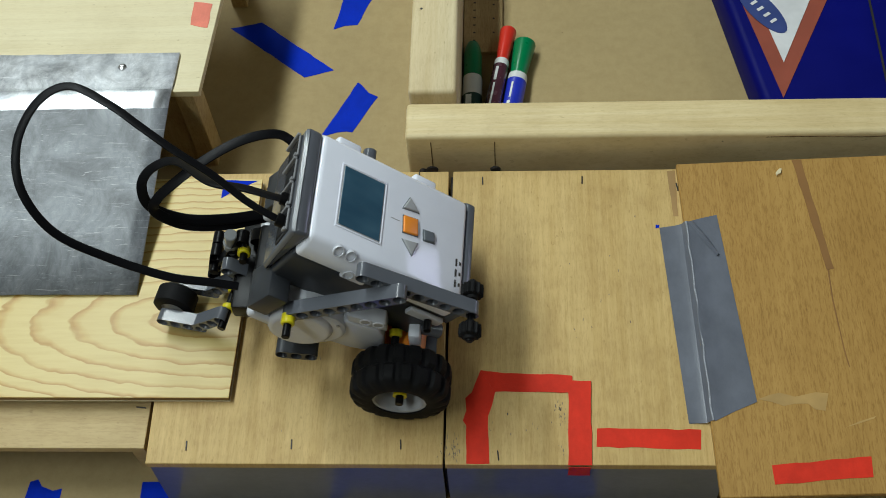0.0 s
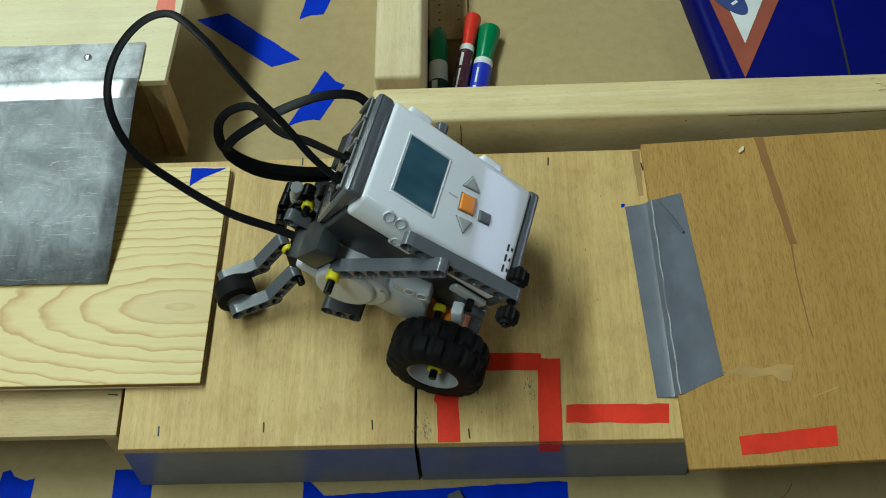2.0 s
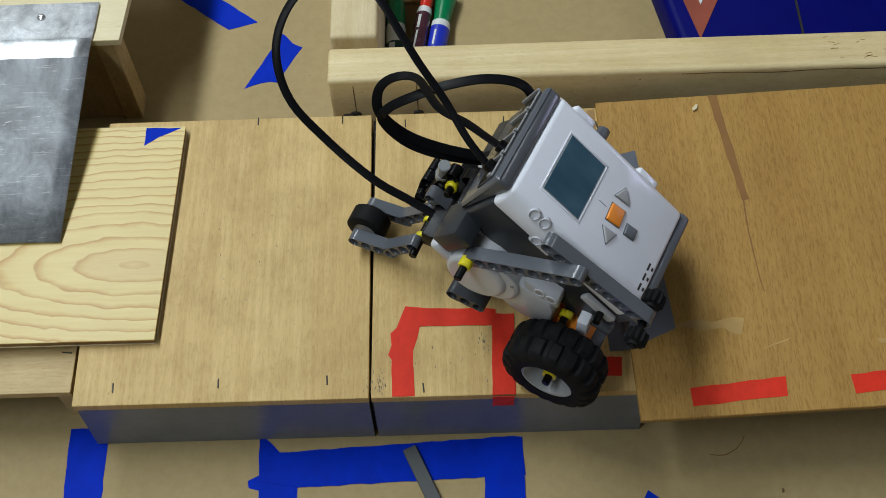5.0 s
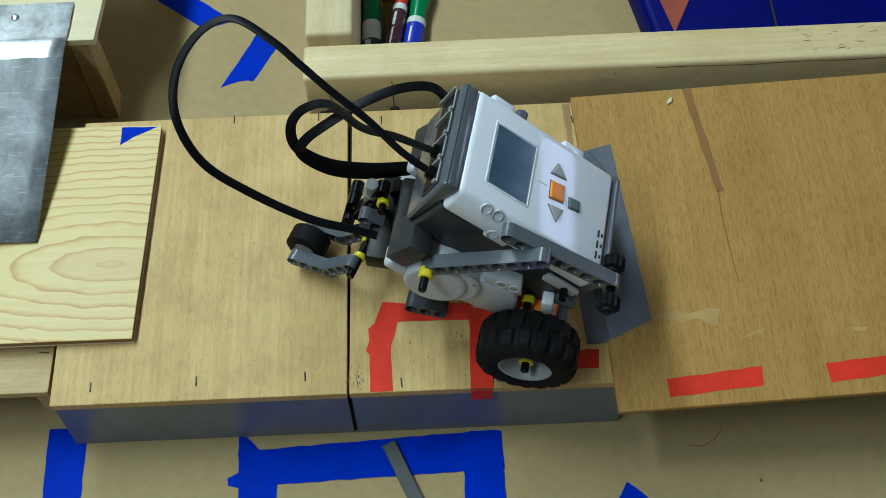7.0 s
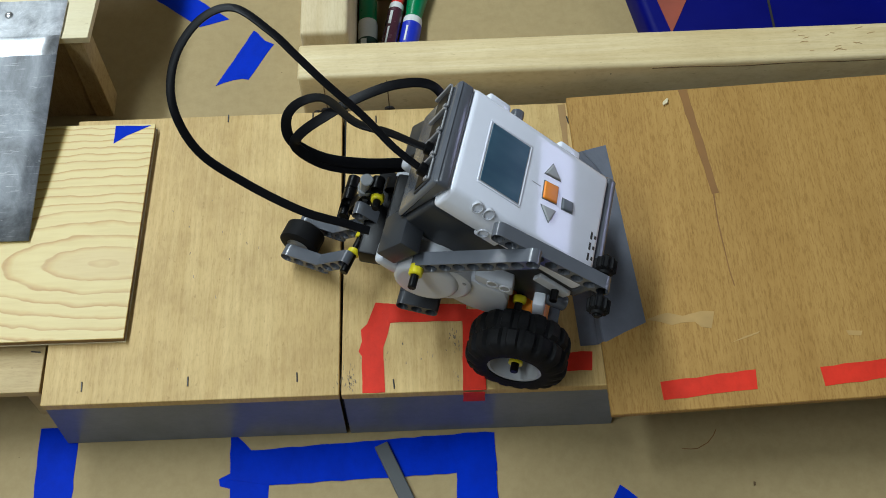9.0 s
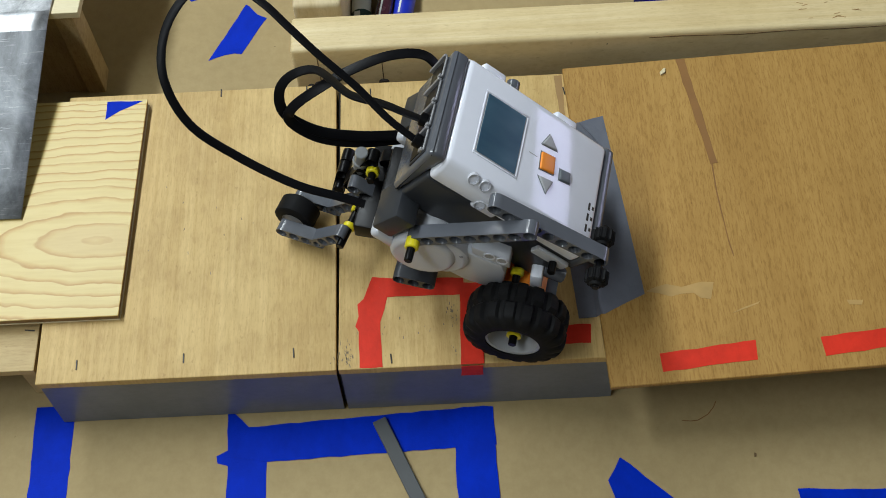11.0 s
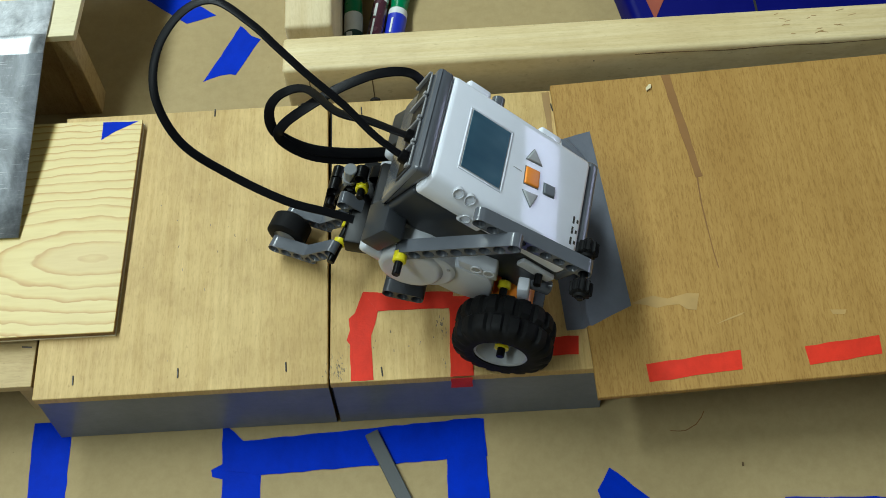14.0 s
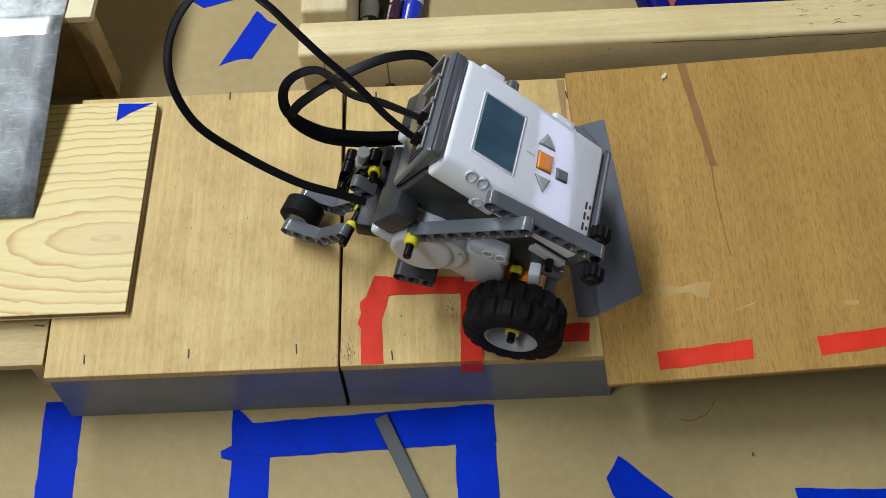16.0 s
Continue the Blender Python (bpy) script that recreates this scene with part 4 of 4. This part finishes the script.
# sockets in the rear end
REAR = FACE @ pose(-0.0686, 0, -0.0015, 0, -11.3, 0)
for k, y in enumerate((-0.0225, -0.0075, 0.0075, 0.0225)):
    sock = part("socket", box((-0.0006, y - 0.0066, -0.0230), (0.0006, y + 0.0066, -0.0050), 0.0004, REAR, seg=1), SOCKET, robot, "dark grey cable socket")
    part("socket_hole", box((-0.0009, y - 0.0050, -0.0215), (-0.0005, y + 0.0050, -0.0085), 0.0001, REAR, seg=1), BLACK_ABS, sock, smooth=False)
    part("socket_latch", box((-0.0022, y - 0.0060, -0.0095), (-0.0006, y - 0.0040, -0.0065), 0.0003, REAR, seg=1), PORT, sock, smooth=False)
    part("socket_rail", box((-0.0024, y + 0.0066, -0.0240), (-0.0004, y + 0.0082, -0.0060), 0.0003, REAR, seg=1), PORT, sock, "pale grey rib between sockets", smooth=False)
    part("socket_lip", box((-0.0014, y - 0.0062, -0.0062), (-0.0004, y + 0.0062, -0.0050), 0.0003, REAR, seg=1), PORT, sock, smooth=False)

# side beams
A0, A1 = Vector((-0.0585, -0.0480, 0.0885)), Vector((0.0005, -0.0480, 0.1132))
part("beam", bar_mesh(9, m=along(A0, A0 + (A1 - A0).normalized() * 0.064)), BEAM_ABS, robot, "dark grey nine-hole beam")
B0, B1 = Vector((-0.0180, -0.0405, 0.1200)), Vector((0.0363, -0.0405, 0.0860))
part("beam", bar_mesh(9, m=along(B0, B1)), BEAM_ABS, robot, "dark grey beam along the controller")
part("cross_block", box((0.0160, -0.0385, -0.0215), (0.0380, -0.0355, -0.0155), 0.0008, FACE), LIGHT_ABS, robot, "pale grey connector under the beam")
part("axle_stub", rod(FACE @ Vector((0.030, -0.0450, -0.0190)), FACE @ Vector((0.030, -0.0340, -0.0190)), 0.0022), BLACK_ABS, robot)


def knob(y):
    pts = []
    for k in range(48):
        a = 2 * math.pi * k / 48
        r = 0.0055 + 0.0009 * max(-1, min(1, 1.8 * math.cos(12 * a)))
        pts.append((r * math.cos(a), r * math.sin(a)))
    bm = prism(pts, -0.0036, 0.0036, "y", 0.0008, None, None, 1)
    bm = lathe([(-0.0052, 0), (-0.0052, 0.0028), (-0.0042, 0.0034), (0.0042, 0.0034), (0.0052, 0.0028), (0.0052, 0)], 20, None, bm)
    k_ob = part("knob_gear", bm, RUBBER, robot, "black toothed knob gear")
    k_ob.matrix_basis = Matrix.Translation((B1.x - 0.0005, y, B1.z - 0.001)) @ pose(0, 0, 0, 0, 12, 0)


knob(-0.0290)
knob(-0.0525)
part("axle", rod(B1 + Vector((-0.0005, -0.0185, -0.001)), B1 + Vector((-0.0005, 0.0180, -0.001)), 0.0018), BLACK_ABS, robot)
part("side_pin", rod((-0.0242, 0.0340, 0.1043), (-0.0242, 0.0450, 0.1043), 0.0037), BEAM_ABS, robot, "dark grey pin on the far side")


# motors, one at each side
def motor(sy):
    my = -0.0370 if sy < 0 else 0.0230
    d = along((-0.0510, my, 0.0720), (-0.0030, my, 0.0290))
    bm = lathe([(-0.0135, 0), (-0.0135, 0.0140), (-0.0135, 0.0152), (-0.0128, 0.0166), (-0.0112, 0.0176), (0.0112, 0.0176), (0.0128, 0.0166), (0.0135, 0)], 44, pose(-0.0552, my, 0.0712))
    mo = part("motor", bm, LIGHT_ABS, robot, "pale grey motor drum")
    bm = lathe([(-0.0112, 0), (-0.0112, 0.0132), (-0.0112, 0.0142), (-0.0100, 0.0158), (0.0100, 0.0158), (0.0112, 0.0140), (0.0112, 0)], 40, pose(-0.0470, my, 0.0690))
    part("motor_step", bm, LIGHT_ABS, mo)
    lo, hi = (-0.0082, 0.0115) if sy < 0 else (-0.0115, 0.0082)
    arm = prism([(-0.0480, 0.0840), (-0.0250, 0.0700), (-0.0135, 0.0650), (-0.0115, 0.0580), (-0.0125, 0.0420), (-0.0180, 0.0378), (-0.0330, 0.0425), (-0.0500, 0.0540)], my + lo, my + hi, "y", 0.0022)
    part("motor_arm", arm, LIGHT_ABS, mo, "pale grey motor gear housing")
    lo, hi = (-0.0068, 0.0110) if sy < 0 else (-0.0110, 0.0068)
    rib = prism([(-0.0300, 0.0785), (-0.0100, 0.0705), (-0.0095, 0.0620), (-0.0300, 0.0690)], my + lo, my + hi, "y", 0.0009)
    part("motor_rib", rib, LIGHT_ABS, mo)
    for hx, hz in ((-0.0205, 0.0722), (-0.0138, 0.0696)):
        ring = lathe([(0, 0.0024), (0, 0.0032), (0.0006, 0.0032), (0.0006, 0.0024), (0, 0.0024)], 20, pose(hx, my + sy * 0.0068, hz, 0, 0, 0 if sy > 0 else 180))
        part("rib_hole", ring, WHITE_ABS, mo)
        part("rib_hole", lathe([(0, 0), (0, 0.0024), (0.0002, 0.0024), (0.0002, 0)], 16, pose(hx, my + sy * 0.0068, hz, 0, 0, 0 if sy > 0 else 180)), GREY_BUTTON, mo)
    part("drum_screw", lathe([(0, 0), (0, 0.0011), (0.0004, 0.0009), (0.0004, 0)], 12, pose(-0.0345, my + sy * 0.0112, 0.0745, 0, 0, 0 if sy > 0 else 180)), PORT, mo)
    bm = box((-0.0350, -0.0115, -0.0060), (-0.0225, 0.0115, 0.0150), 0.0012, d)
    part("motor_end", bm, DARK_ABS, mo, "dark grey motor end block")
    bm = box((-0.0310, -0.0120, -0.0145), (-0.0150, 0.0020, -0.0070), 0.0028, d, seg=3)
    part("motor_tab", bm, LIGHT_ABS, mo, "pale grey rounded tab")
    bm = lathe([(-0.0130, 0), (-0.0130, 0.0130), (-0.0115, 0.0150), (0.0115, 0.0150), (0.0130, 0.0130), (0.0130, 0)], 28, pose(-0.0027, my, 0.0290))
    part("motor_hub", bm, ORANGE_ABS, mo, "orange output hub")
    part("motor_plate", box((0.0012, my - 0.0060, 0.0400), (0.0078, my + 0.0120, 0.0560), 0.0016), WHITE_ABS, mo, "white plate at the motor's nose")
    return mo


motor(-1)
motor(1)
part("spacer_block", bar_mesh(3, 0.0078, m=pose(-0.0690, -0.0470, 0.0415, 0, 6, 0)), DARK_ABS, robot, "dark grey beam under the motor")
part("spacer_block", bar_mesh(3, 0.0078, m=pose(-0.0690, -0.0390, 0.0415, 0, 6, 0)), DARK_ABS, robot)
part("front_pin", rod((0.0070, -0.0345, 0.0520), (0.0185, -0.0345, 0.0470), 0.0042), BEAM_ABS, robot, "dark grey pin ahead of the motor")
part("front_beam", bar_mesh(11, m=pose(0.0120, -0.0400, 0.0330, 0, 0, 90)), BEAM_ABS, robot)


def peg(a, tip, bush_r=0.0037):
    """A black axle with a yellow bush."""
    a, tip = Vector(a), Vector(tip)
    p = part("axle_peg", rod(a, tip, 0.0022), BLACK_ABS, robot, "black axle")
    part("bush", rod(a + (tip - a) * 0.30, a + (tip - a) * 0.62, bush_r), YELLOW_ABS, p, "yellow bush")


peg(A0 + Vector((0.0, 0.0040, 0.0)), (-0.0587, -0.0635, 0.0888))
peg((-0.0062, -0.0320, 0.0500), (-0.0062, -0.0448, 0.0474))
peg((-0.0950, 0.0080, 0.0620), (-0.0935, -0.0070, 0.0660))


# driven wheels
def moulded_tyre(r_out, width, r_in, teeth, lug):
    """A balloon tyre whose staggered lugs are part of one skin."""
    bm = bmesh.new()
    seg, rows = teeth * 8, 17
    grid = []
    for i in range(rows):
        v = -1 + 2 * i / (rows - 1)
        ring = []
        for k in range(seg):
            a = 2 * math.pi * k / seg
            ph = (k / 8 + (0.5 if v < 0 else 0)) % 1
            up = 1 if 0.2 < ph < 0.8 and 0.10 < abs(v) else 0
            base = r_out - lug - (r_out - lug - r_in - 0.0045) * max(0, abs(v) - 0.35) ** 2.6 / 0.65 ** 2.6
            r = base + lug * up * (1 if abs(v) < 0.86 else 0.3)
            y = width / 2 * (math.sin(v * math.pi / 2) * 0.45 + v * 0.55)
            ring.append(bm.verts.new((r * math.cos(a), y, r * math.sin(a))))
        grid.append(ring)
    for y, r in ((width * 0.47, r_in), (-width * 0.47, r_in)):
        grid.append([bm.verts.new((r * math.cos(2 * math.pi * k / seg), y, r * math.sin(2 * math.pi * k / seg))) for k in range(seg)])
    for a, b in zip(grid, grid[1:] + grid[:1]):
        for k in range(seg):
            bm.faces.new((a[k], a[(k + 1) % seg], b[(k + 1) % seg], b[k]))
    return bm


def wheel(sy):
    bm = moulded_tyre(0.0282, 0.0270, 0.0150, 18, 0.0021)
    wh = part("drive_wheel", lathe([(-0.0114, 0.0138), (-0.0118, 0.0153), (-0.0100, 0.0157), (0.0100, 0.0157), (0.0118, 0.0153), (0.0114, 0.0138), (0.0050, 0.0122), (-0.0050, 0.0122), (-0.0114, 0.0138)], 40), RIM, robot, "pale grey wheel rim with a lugged black tyre")
    wh.matrix_basis = pose(-0.0027, -0.0580 if sy < 0 else 0.0400, 0.0284)
    part("tyre", bm, RUBBER, wh, "black rubber tyre with chunky lugs")
    # disc is a darker grey than the rim, painting the deep recess's shade
    disc = lathe([(-0.0070, 0), (-0.0070, 0.0042), (-0.0016, 0.0054), (-0.0012, 0.0126), (0.0012, 0.0126), (0.0016, 0.0054), (0.0070, 0.0042), (0.0070, 0)], 32)
    part("rim_disc", disc, PORT, wh)
    for k in range(6):
        a = 2 * math.pi * k / 6
        for s in (1, -1):
            part("rim_hole", lathe([(0, 0), (0, 0.0021), (0.0003, 0.0020), (0.0003, 0)], 14, Matrix.Rotation(a, 4, "Y") @ pose(0.0092, s * 0.0014, 0, 0, 0, 0 if s > 0 else 180)), MK_RED if k == 0 else SOCKET, wh)
    part("hub_bush", lathe([(sy * 0.0071, 0), (sy * 0.0071, 0.0040), (sy * 0.0085, 0.0040), (sy * 0.0085, 0)], 20), YELLOW_ABS, wh, "yellow hub bush")
    part("hub_axle", rod((0, -sy * 0.022, 0), (0, sy * 0.0135, 0), 0.0023), BLACK_ABS, wh, "black axle end")
    return wh


near_wheel = wheel(-1)
far_wheel = wheel(1)

# rear frame above the caster
part("rear_beam", bar_mesh(5, m=pose(-0.1040, -0.0040, 0.0560, 0, 40, 0)), BEAM_ABS, robot, "dark grey beam of the rear frame")
part("rear_beam", bar_mesh(5, m=pose(-0.1100, 0.0060, 0.0420, 0, -62, 0)), BLACK_ABS, robot)
for y in (0.0130, 0.0215):
    part("rear_beam", bar_mesh(4, m=pose(-0.1215, y, 0.0190, 0, -76, 0)), BLACK_ABS, robot, "black upright beam of the rear frame")
part("rear_pin", rod((-0.1205, 0.0085, 0.0270), (-0.1205, 0.0265, 0.0270), 0.0024), BLACK_ABS, robot)
part("rear_block", box((-0.0990, -0.0130, 0.0310), (-0.0880, 0.0130, 0.0400), 0.0015), BLACK_ABS, robot)
part("rear_block", box((-0.1000, -0.0280, 0.0400), (-0.0740, 0.0280, 0.0520), 0.0015), BLACK_ABS, robot)
part("rear_block", box((-0.0850, -0.0200, 0.0520), (-0.0600, 0.0140, 0.0740), 0.0020), BLACK_ABS, robot, "black inner frame")
part("joiner", join(rod((-0.1050, 0.0080, 0.0490), (-0.1005, 0.0050, 0.0755), 0.0037), rod((-0.1034, 0.0069, 0.0600), (-0.1022, 0.0061, 0.0660), 0.0045)), CLEAR, robot, "translucent grey axle joiner")
part("inner_cylinder", rod((-0.0630, -0.0180, 0.0700), (-0.0200, -0.0180, 0.0430), 0.0085), DARK_ABS, robot)

part("battery_rail", box((-0.0560, -0.0350, -0.0474), (-0.0130, -0.0318, -0.0451), 0.0005, FACE, seg=1), LIGHT_ABS, robot, "thin pale rail under the controller")
part("rear_beam", bar_mesh(3, m=pose(-0.0985, -0.0120, 0.0470, 0, 62, 0)), BLACK_ABS, robot)
part("rear_beam", bar_mesh(4, m=pose(-0.0900, 0.0160, 0.0560, 0, -20, 0)), BLACK_ABS, robot)
part("rear_pin", rod((-0.1180, 0.0040, 0.0330), (-0.1180, 0.0300, 0.0330), 0.0030), BLACK_ABS, robot)
part("far_tab", box((-0.0900, 0.0170, 0.0450), (-0.0790, 0.0290, 0.0560), 0.0030, seg=3), LIGHT_ABS, robot, "pale grey rounded tab of the far motor")

# caster: two bent arms carrying a small wheel, turning on an upright pivot
caster = part("caster", rod((0, 0, 0.0250), (0, 0, 0.0400), 0.0037), BLACK_ABS, robot, "swivelling rear caster with bent grey arms")
caster.matrix_basis = pose(-0.1000, -0.0115, 0.0)
for sy in (1, -1):
    y = sy * 0.0118
    elbow, end, top = Vector((-0.0255, y, 0.0130)), Vector((-0.0470, y, 0.0125)), Vector((-0.0045, y, 0.0330))
    bm = bar_mesh(4, 0.0078, None, along(end, elbow))
    bm = bar_mesh(4, 0.0078, bm, along(elbow, top))
    part("bent_arm", bm, BEAM_ABS, caster, "bent dark grey beam")
part("caster_axle", rod((-0.0060, -0.0200, 0.0285), (-0.0060, 0.0200, 0.0285), 0.0024), BLACK_ABS, caster)
for sy in (1, -1):
    part("bush", rod((-0.0060, sy * 0.0040, 0.0285), (-0.0060, sy * 0.0075, 0.0285), 0.0038), YELLOW_ABS, caster, "yellow bush")
small = part("caster_wheel", lathe([(-0.0065, 0.0070), (-0.0065, 0.0105), (-0.0052, 0.0122), (0.0052, 0.0122), (0.0065, 0.0105), (0.0065, 0.0070), (0.0, 0.0069), (-0.0065, 0.0070)], 36), RUBBER, caster, "small black caster tyre")
part("caster_rim", lathe([(-0.0062, 0), (-0.0050, 0.0030), (-0.0050, 0.0060), (-0.0064, 0.0071), (0.0064, 0.0071), (0.0050, 0.0060), (0.0050, 0.0030), (0.0062, 0)], 28), RIM, small)
small.matrix_basis = pose(-0.0440, 0, 0.0124)


# cables: flat black ribbons
def spline(points, n):
    """A smooth line through points (Catmull-Rom)."""
    p = [Vector(q) for q in points]
    p = [2 * p[0] - p[1]] + p + [2 * p[-1] - p[-2]]
    out = []
    for k in range(1, len(p) - 2):
        a, b, c, d = p[k - 1:k + 3]
        for j in range(n):
            t = j / n
            out.append(0.5 * ((2 * b) + (c - a) * t + (2 * a - 5 * b + 4 * c - d) * t * t + (3 * b - a - 3 * c + d) * t ** 3))
    return out + [p[-2]]


def ribbon(name, points, width=0.0060, thick=0.0016, twist=(0.0, 0.0), hint=(0.25, -0.35, 0.9)):
    """A flat cable that follows a line; its flat side looks to hint and rolls by twist."""
    line = spline([(x / 1000, y / 1000, z / 1000) for x, y, z in points], 8)
    bm = bmesh.new()
    rings = []
    for k, p in enumerate(line):
        d = (line[min(k + 1, len(line) - 1)] - line[max(k - 1, 0)]).normalized()
        f = k / (len(line) - 1)
        side = d.cross(Vector(hint)).normalized()
        side = Matrix.Rotation(radians(twist[0] + (twist[1] - twist[0]) * f), 3, d) @ side
        n = side.cross(d)
        rings.append([bm.verts.new(p + side * (width / 2 * math.copysign(abs(math.cos(a)) ** 0.6, math.cos(a))) + n * (thick / 2 * math.copysign(abs(math.sin(a)) ** 0.6, math.sin(a)))) for a in [2 * math.pi * j / 12 for j in range(12)]])
    for a, b in zip(rings, rings[1:]):
        for k in range(12):
            bm.faces.new((a[k], a[(k + 1) % 12], b[(k + 1) % 12], b[k]))
    bm.faces.new(rings[0]), bm.faces.new(rings[-1])
    return part(name, bm, CABLE, robot, "flat black cable")


LOOP = ribbon("cable", [(-56, -21, 130.5), (-66, -18.5, 135), (-78, -14, 140), (-95, -5, 148), (-116, 5, 154.5), (-134, 15.5, 158.5), (-151, 26, 161), (-174, 36, 162), (-190, 28, 158), (-199, 9, 148), (-196, -11, 135),
                        (-181, -24.8, 118), (-156, -29.3, 102.5), (-126, -32.2, 90.5), (-104, -30.2, 83), (-90, -29.5, 79)], width=0.0047, twist=(40, -8))
ribbon("cable", [(-56, -7, 130.5), (-68, -5, 132), (-83, -1, 132), (-102, 4, 129), (-124, 22, 120), (-138, 21, 115), (-145, 15, 107), (-142, 9, 95), (-126, 10, 82), (-105, 16, 74), (-84, 24, 69)], twist=(50, 0))
ribbon("cable", [(-62, 44, 104), (-73, 46, 115), (-90, 40, 118), (-108, 29, 116), (-124, 18, 110), (-137, 10, 101), (-139, 7, 92), (-125, 8, 79), (-105, 14, 71), (-84, 25, 64)], twist=(20, 10))
for a, b in (((-53, -22, 129.5), (-63, -19.5, 133.5)), ((-53, -7.5, 129.5), (-63, -6, 132))):
    bm = rod(Vector(a) / 1000, Vector(b) / 1000, 0.0036, 10)
    part("cable_plug", bm, BLACK_ABS, robot, "black cable plug")


for ob in robot.children:
    ob.location.x += SHIFT


# ---------------------------------------------------------------- what moves
def robot_pose(x, y, yaw, nose):
    """The robot over its driven axle; nose: degrees by which its front dips."""
    return pose(x, y, H + 0.0284, 0, nose, yaw) @ pose(0, 0, -0.0284)


ROBOT_ROWS = [
    (0.0, -0.0209, 0.0954, -2.4, 1.6), (0.5, -0.0035, 0.0990, 2.0, 1.8), (0.8, 0.0110, 0.0987, -5.5, 1.8), (1.0, 0.0178, 0.0981, -11.1, 1.7), (1.2, 0.0222, 0.0972, -15.2, 0.6),
    (1.5, 0.0244, 0.0966, -16.8, 0.1), (2.0, 0.0295, 0.0959, -15.2, 0.0), (2.5, 0.0674, 0.0852, -21.5, 0.0), (3.0, 0.1098, 0.0698, -26.5, 0.0), (3.5, 0.1301, 0.0569, -28.0, 0.0),
    (3.8, 0.1316, 0.0561, -28.2, 0.0), (5.6, 0.1293, 0.0575, -26.6, 0.0), (6.0, 0.1258, 0.0600, -23.6, 0.0), (6.5, 0.1203, 0.0651, -16.7, 0.0), (7.0, 0.1144, 0.0660, -12.5, 0.0),
    (7.3, 0.1144, 0.0667, -13.8, 0.0), (7.8, 0.1146, 0.0668, -14.0, 0.0), (16.0, 0.1147, 0.0667, -14.0, 0.0)]
SWAY_ROWS = [(0.0, -0.6), (1.0, -2.6), (2.0, -3.4), (3.5, -3.8), (6.0, -3.0), (6.5, -1.8), (7.0, -0.5), (7.5, -0.4), (8.0, -1.6), (16.0, -1.6)]
CASTER_ROWS = [(0.0, -9), (0.5, -7), (0.8, 17), (1.1, 37), (1.5, 41), (2.0, 37), (2.5, 14), (3.0, 5), (3.5, 4), (5.6, 4), (6.0, 0), (6.5, -9), (7.0, -12), (7.3, -10), (16.0, -10)]


def motions():
    walk(robot, [(t, robot_pose(x, y, yaw, nose)) for t, x, y, yaw, nose in ROBOT_ROWS])
    for ob, off in ((near_wheel, -0.0580), (far_wheel, 0.0400)):
        rows, roll, last = [], 0.0, None
        fine = []
        for (t0, *a), (t1, *b) in zip(ROBOT_ROWS, ROBOT_ROWS[1:]):
            fine += [(t0 + (t1 - t0) * k / 2, [p + (q - p) * k / 2 for p, q in zip(a, b)]) for k in range(2)]
        fine.append((ROBOT_ROWS[-1][0], list(ROBOT_ROWS[-1][1:])))
        for t, (x, y, yaw, nose) in fine:
            w = Vector((x - off * math.sin(radians(yaw)), y + off * math.cos(radians(yaw))))
            if last is not None:
                ahead = Vector((math.cos(radians(yaw)), math.sin(radians(yaw))))
                roll += math.degrees((w - last).dot(ahead) / 0.0281)
            last = w
            rows.append((t, pose(-0.0027 + SHIFT, off, 0.0284, 0, roll, 0)))
        walk(ob, rows)
    hinge = Vector((-0.072, -0.024, 0.10))
    sway = [(t, Matrix.Translation(hinge + Vector((SHIFT, 0, 0))) @ Matrix.Rotation(radians(a), 4, "Z") @ Matrix.Translation(-hinge)) for t, a in SWAY_ROWS]
    walk(LOOP, sway)
    walk(caster, [(t, pose(-0.1000 + SHIFT, -0.0115, 0.0, 0, 0, a)) for t, a in CASTER_ROWS])


motions()
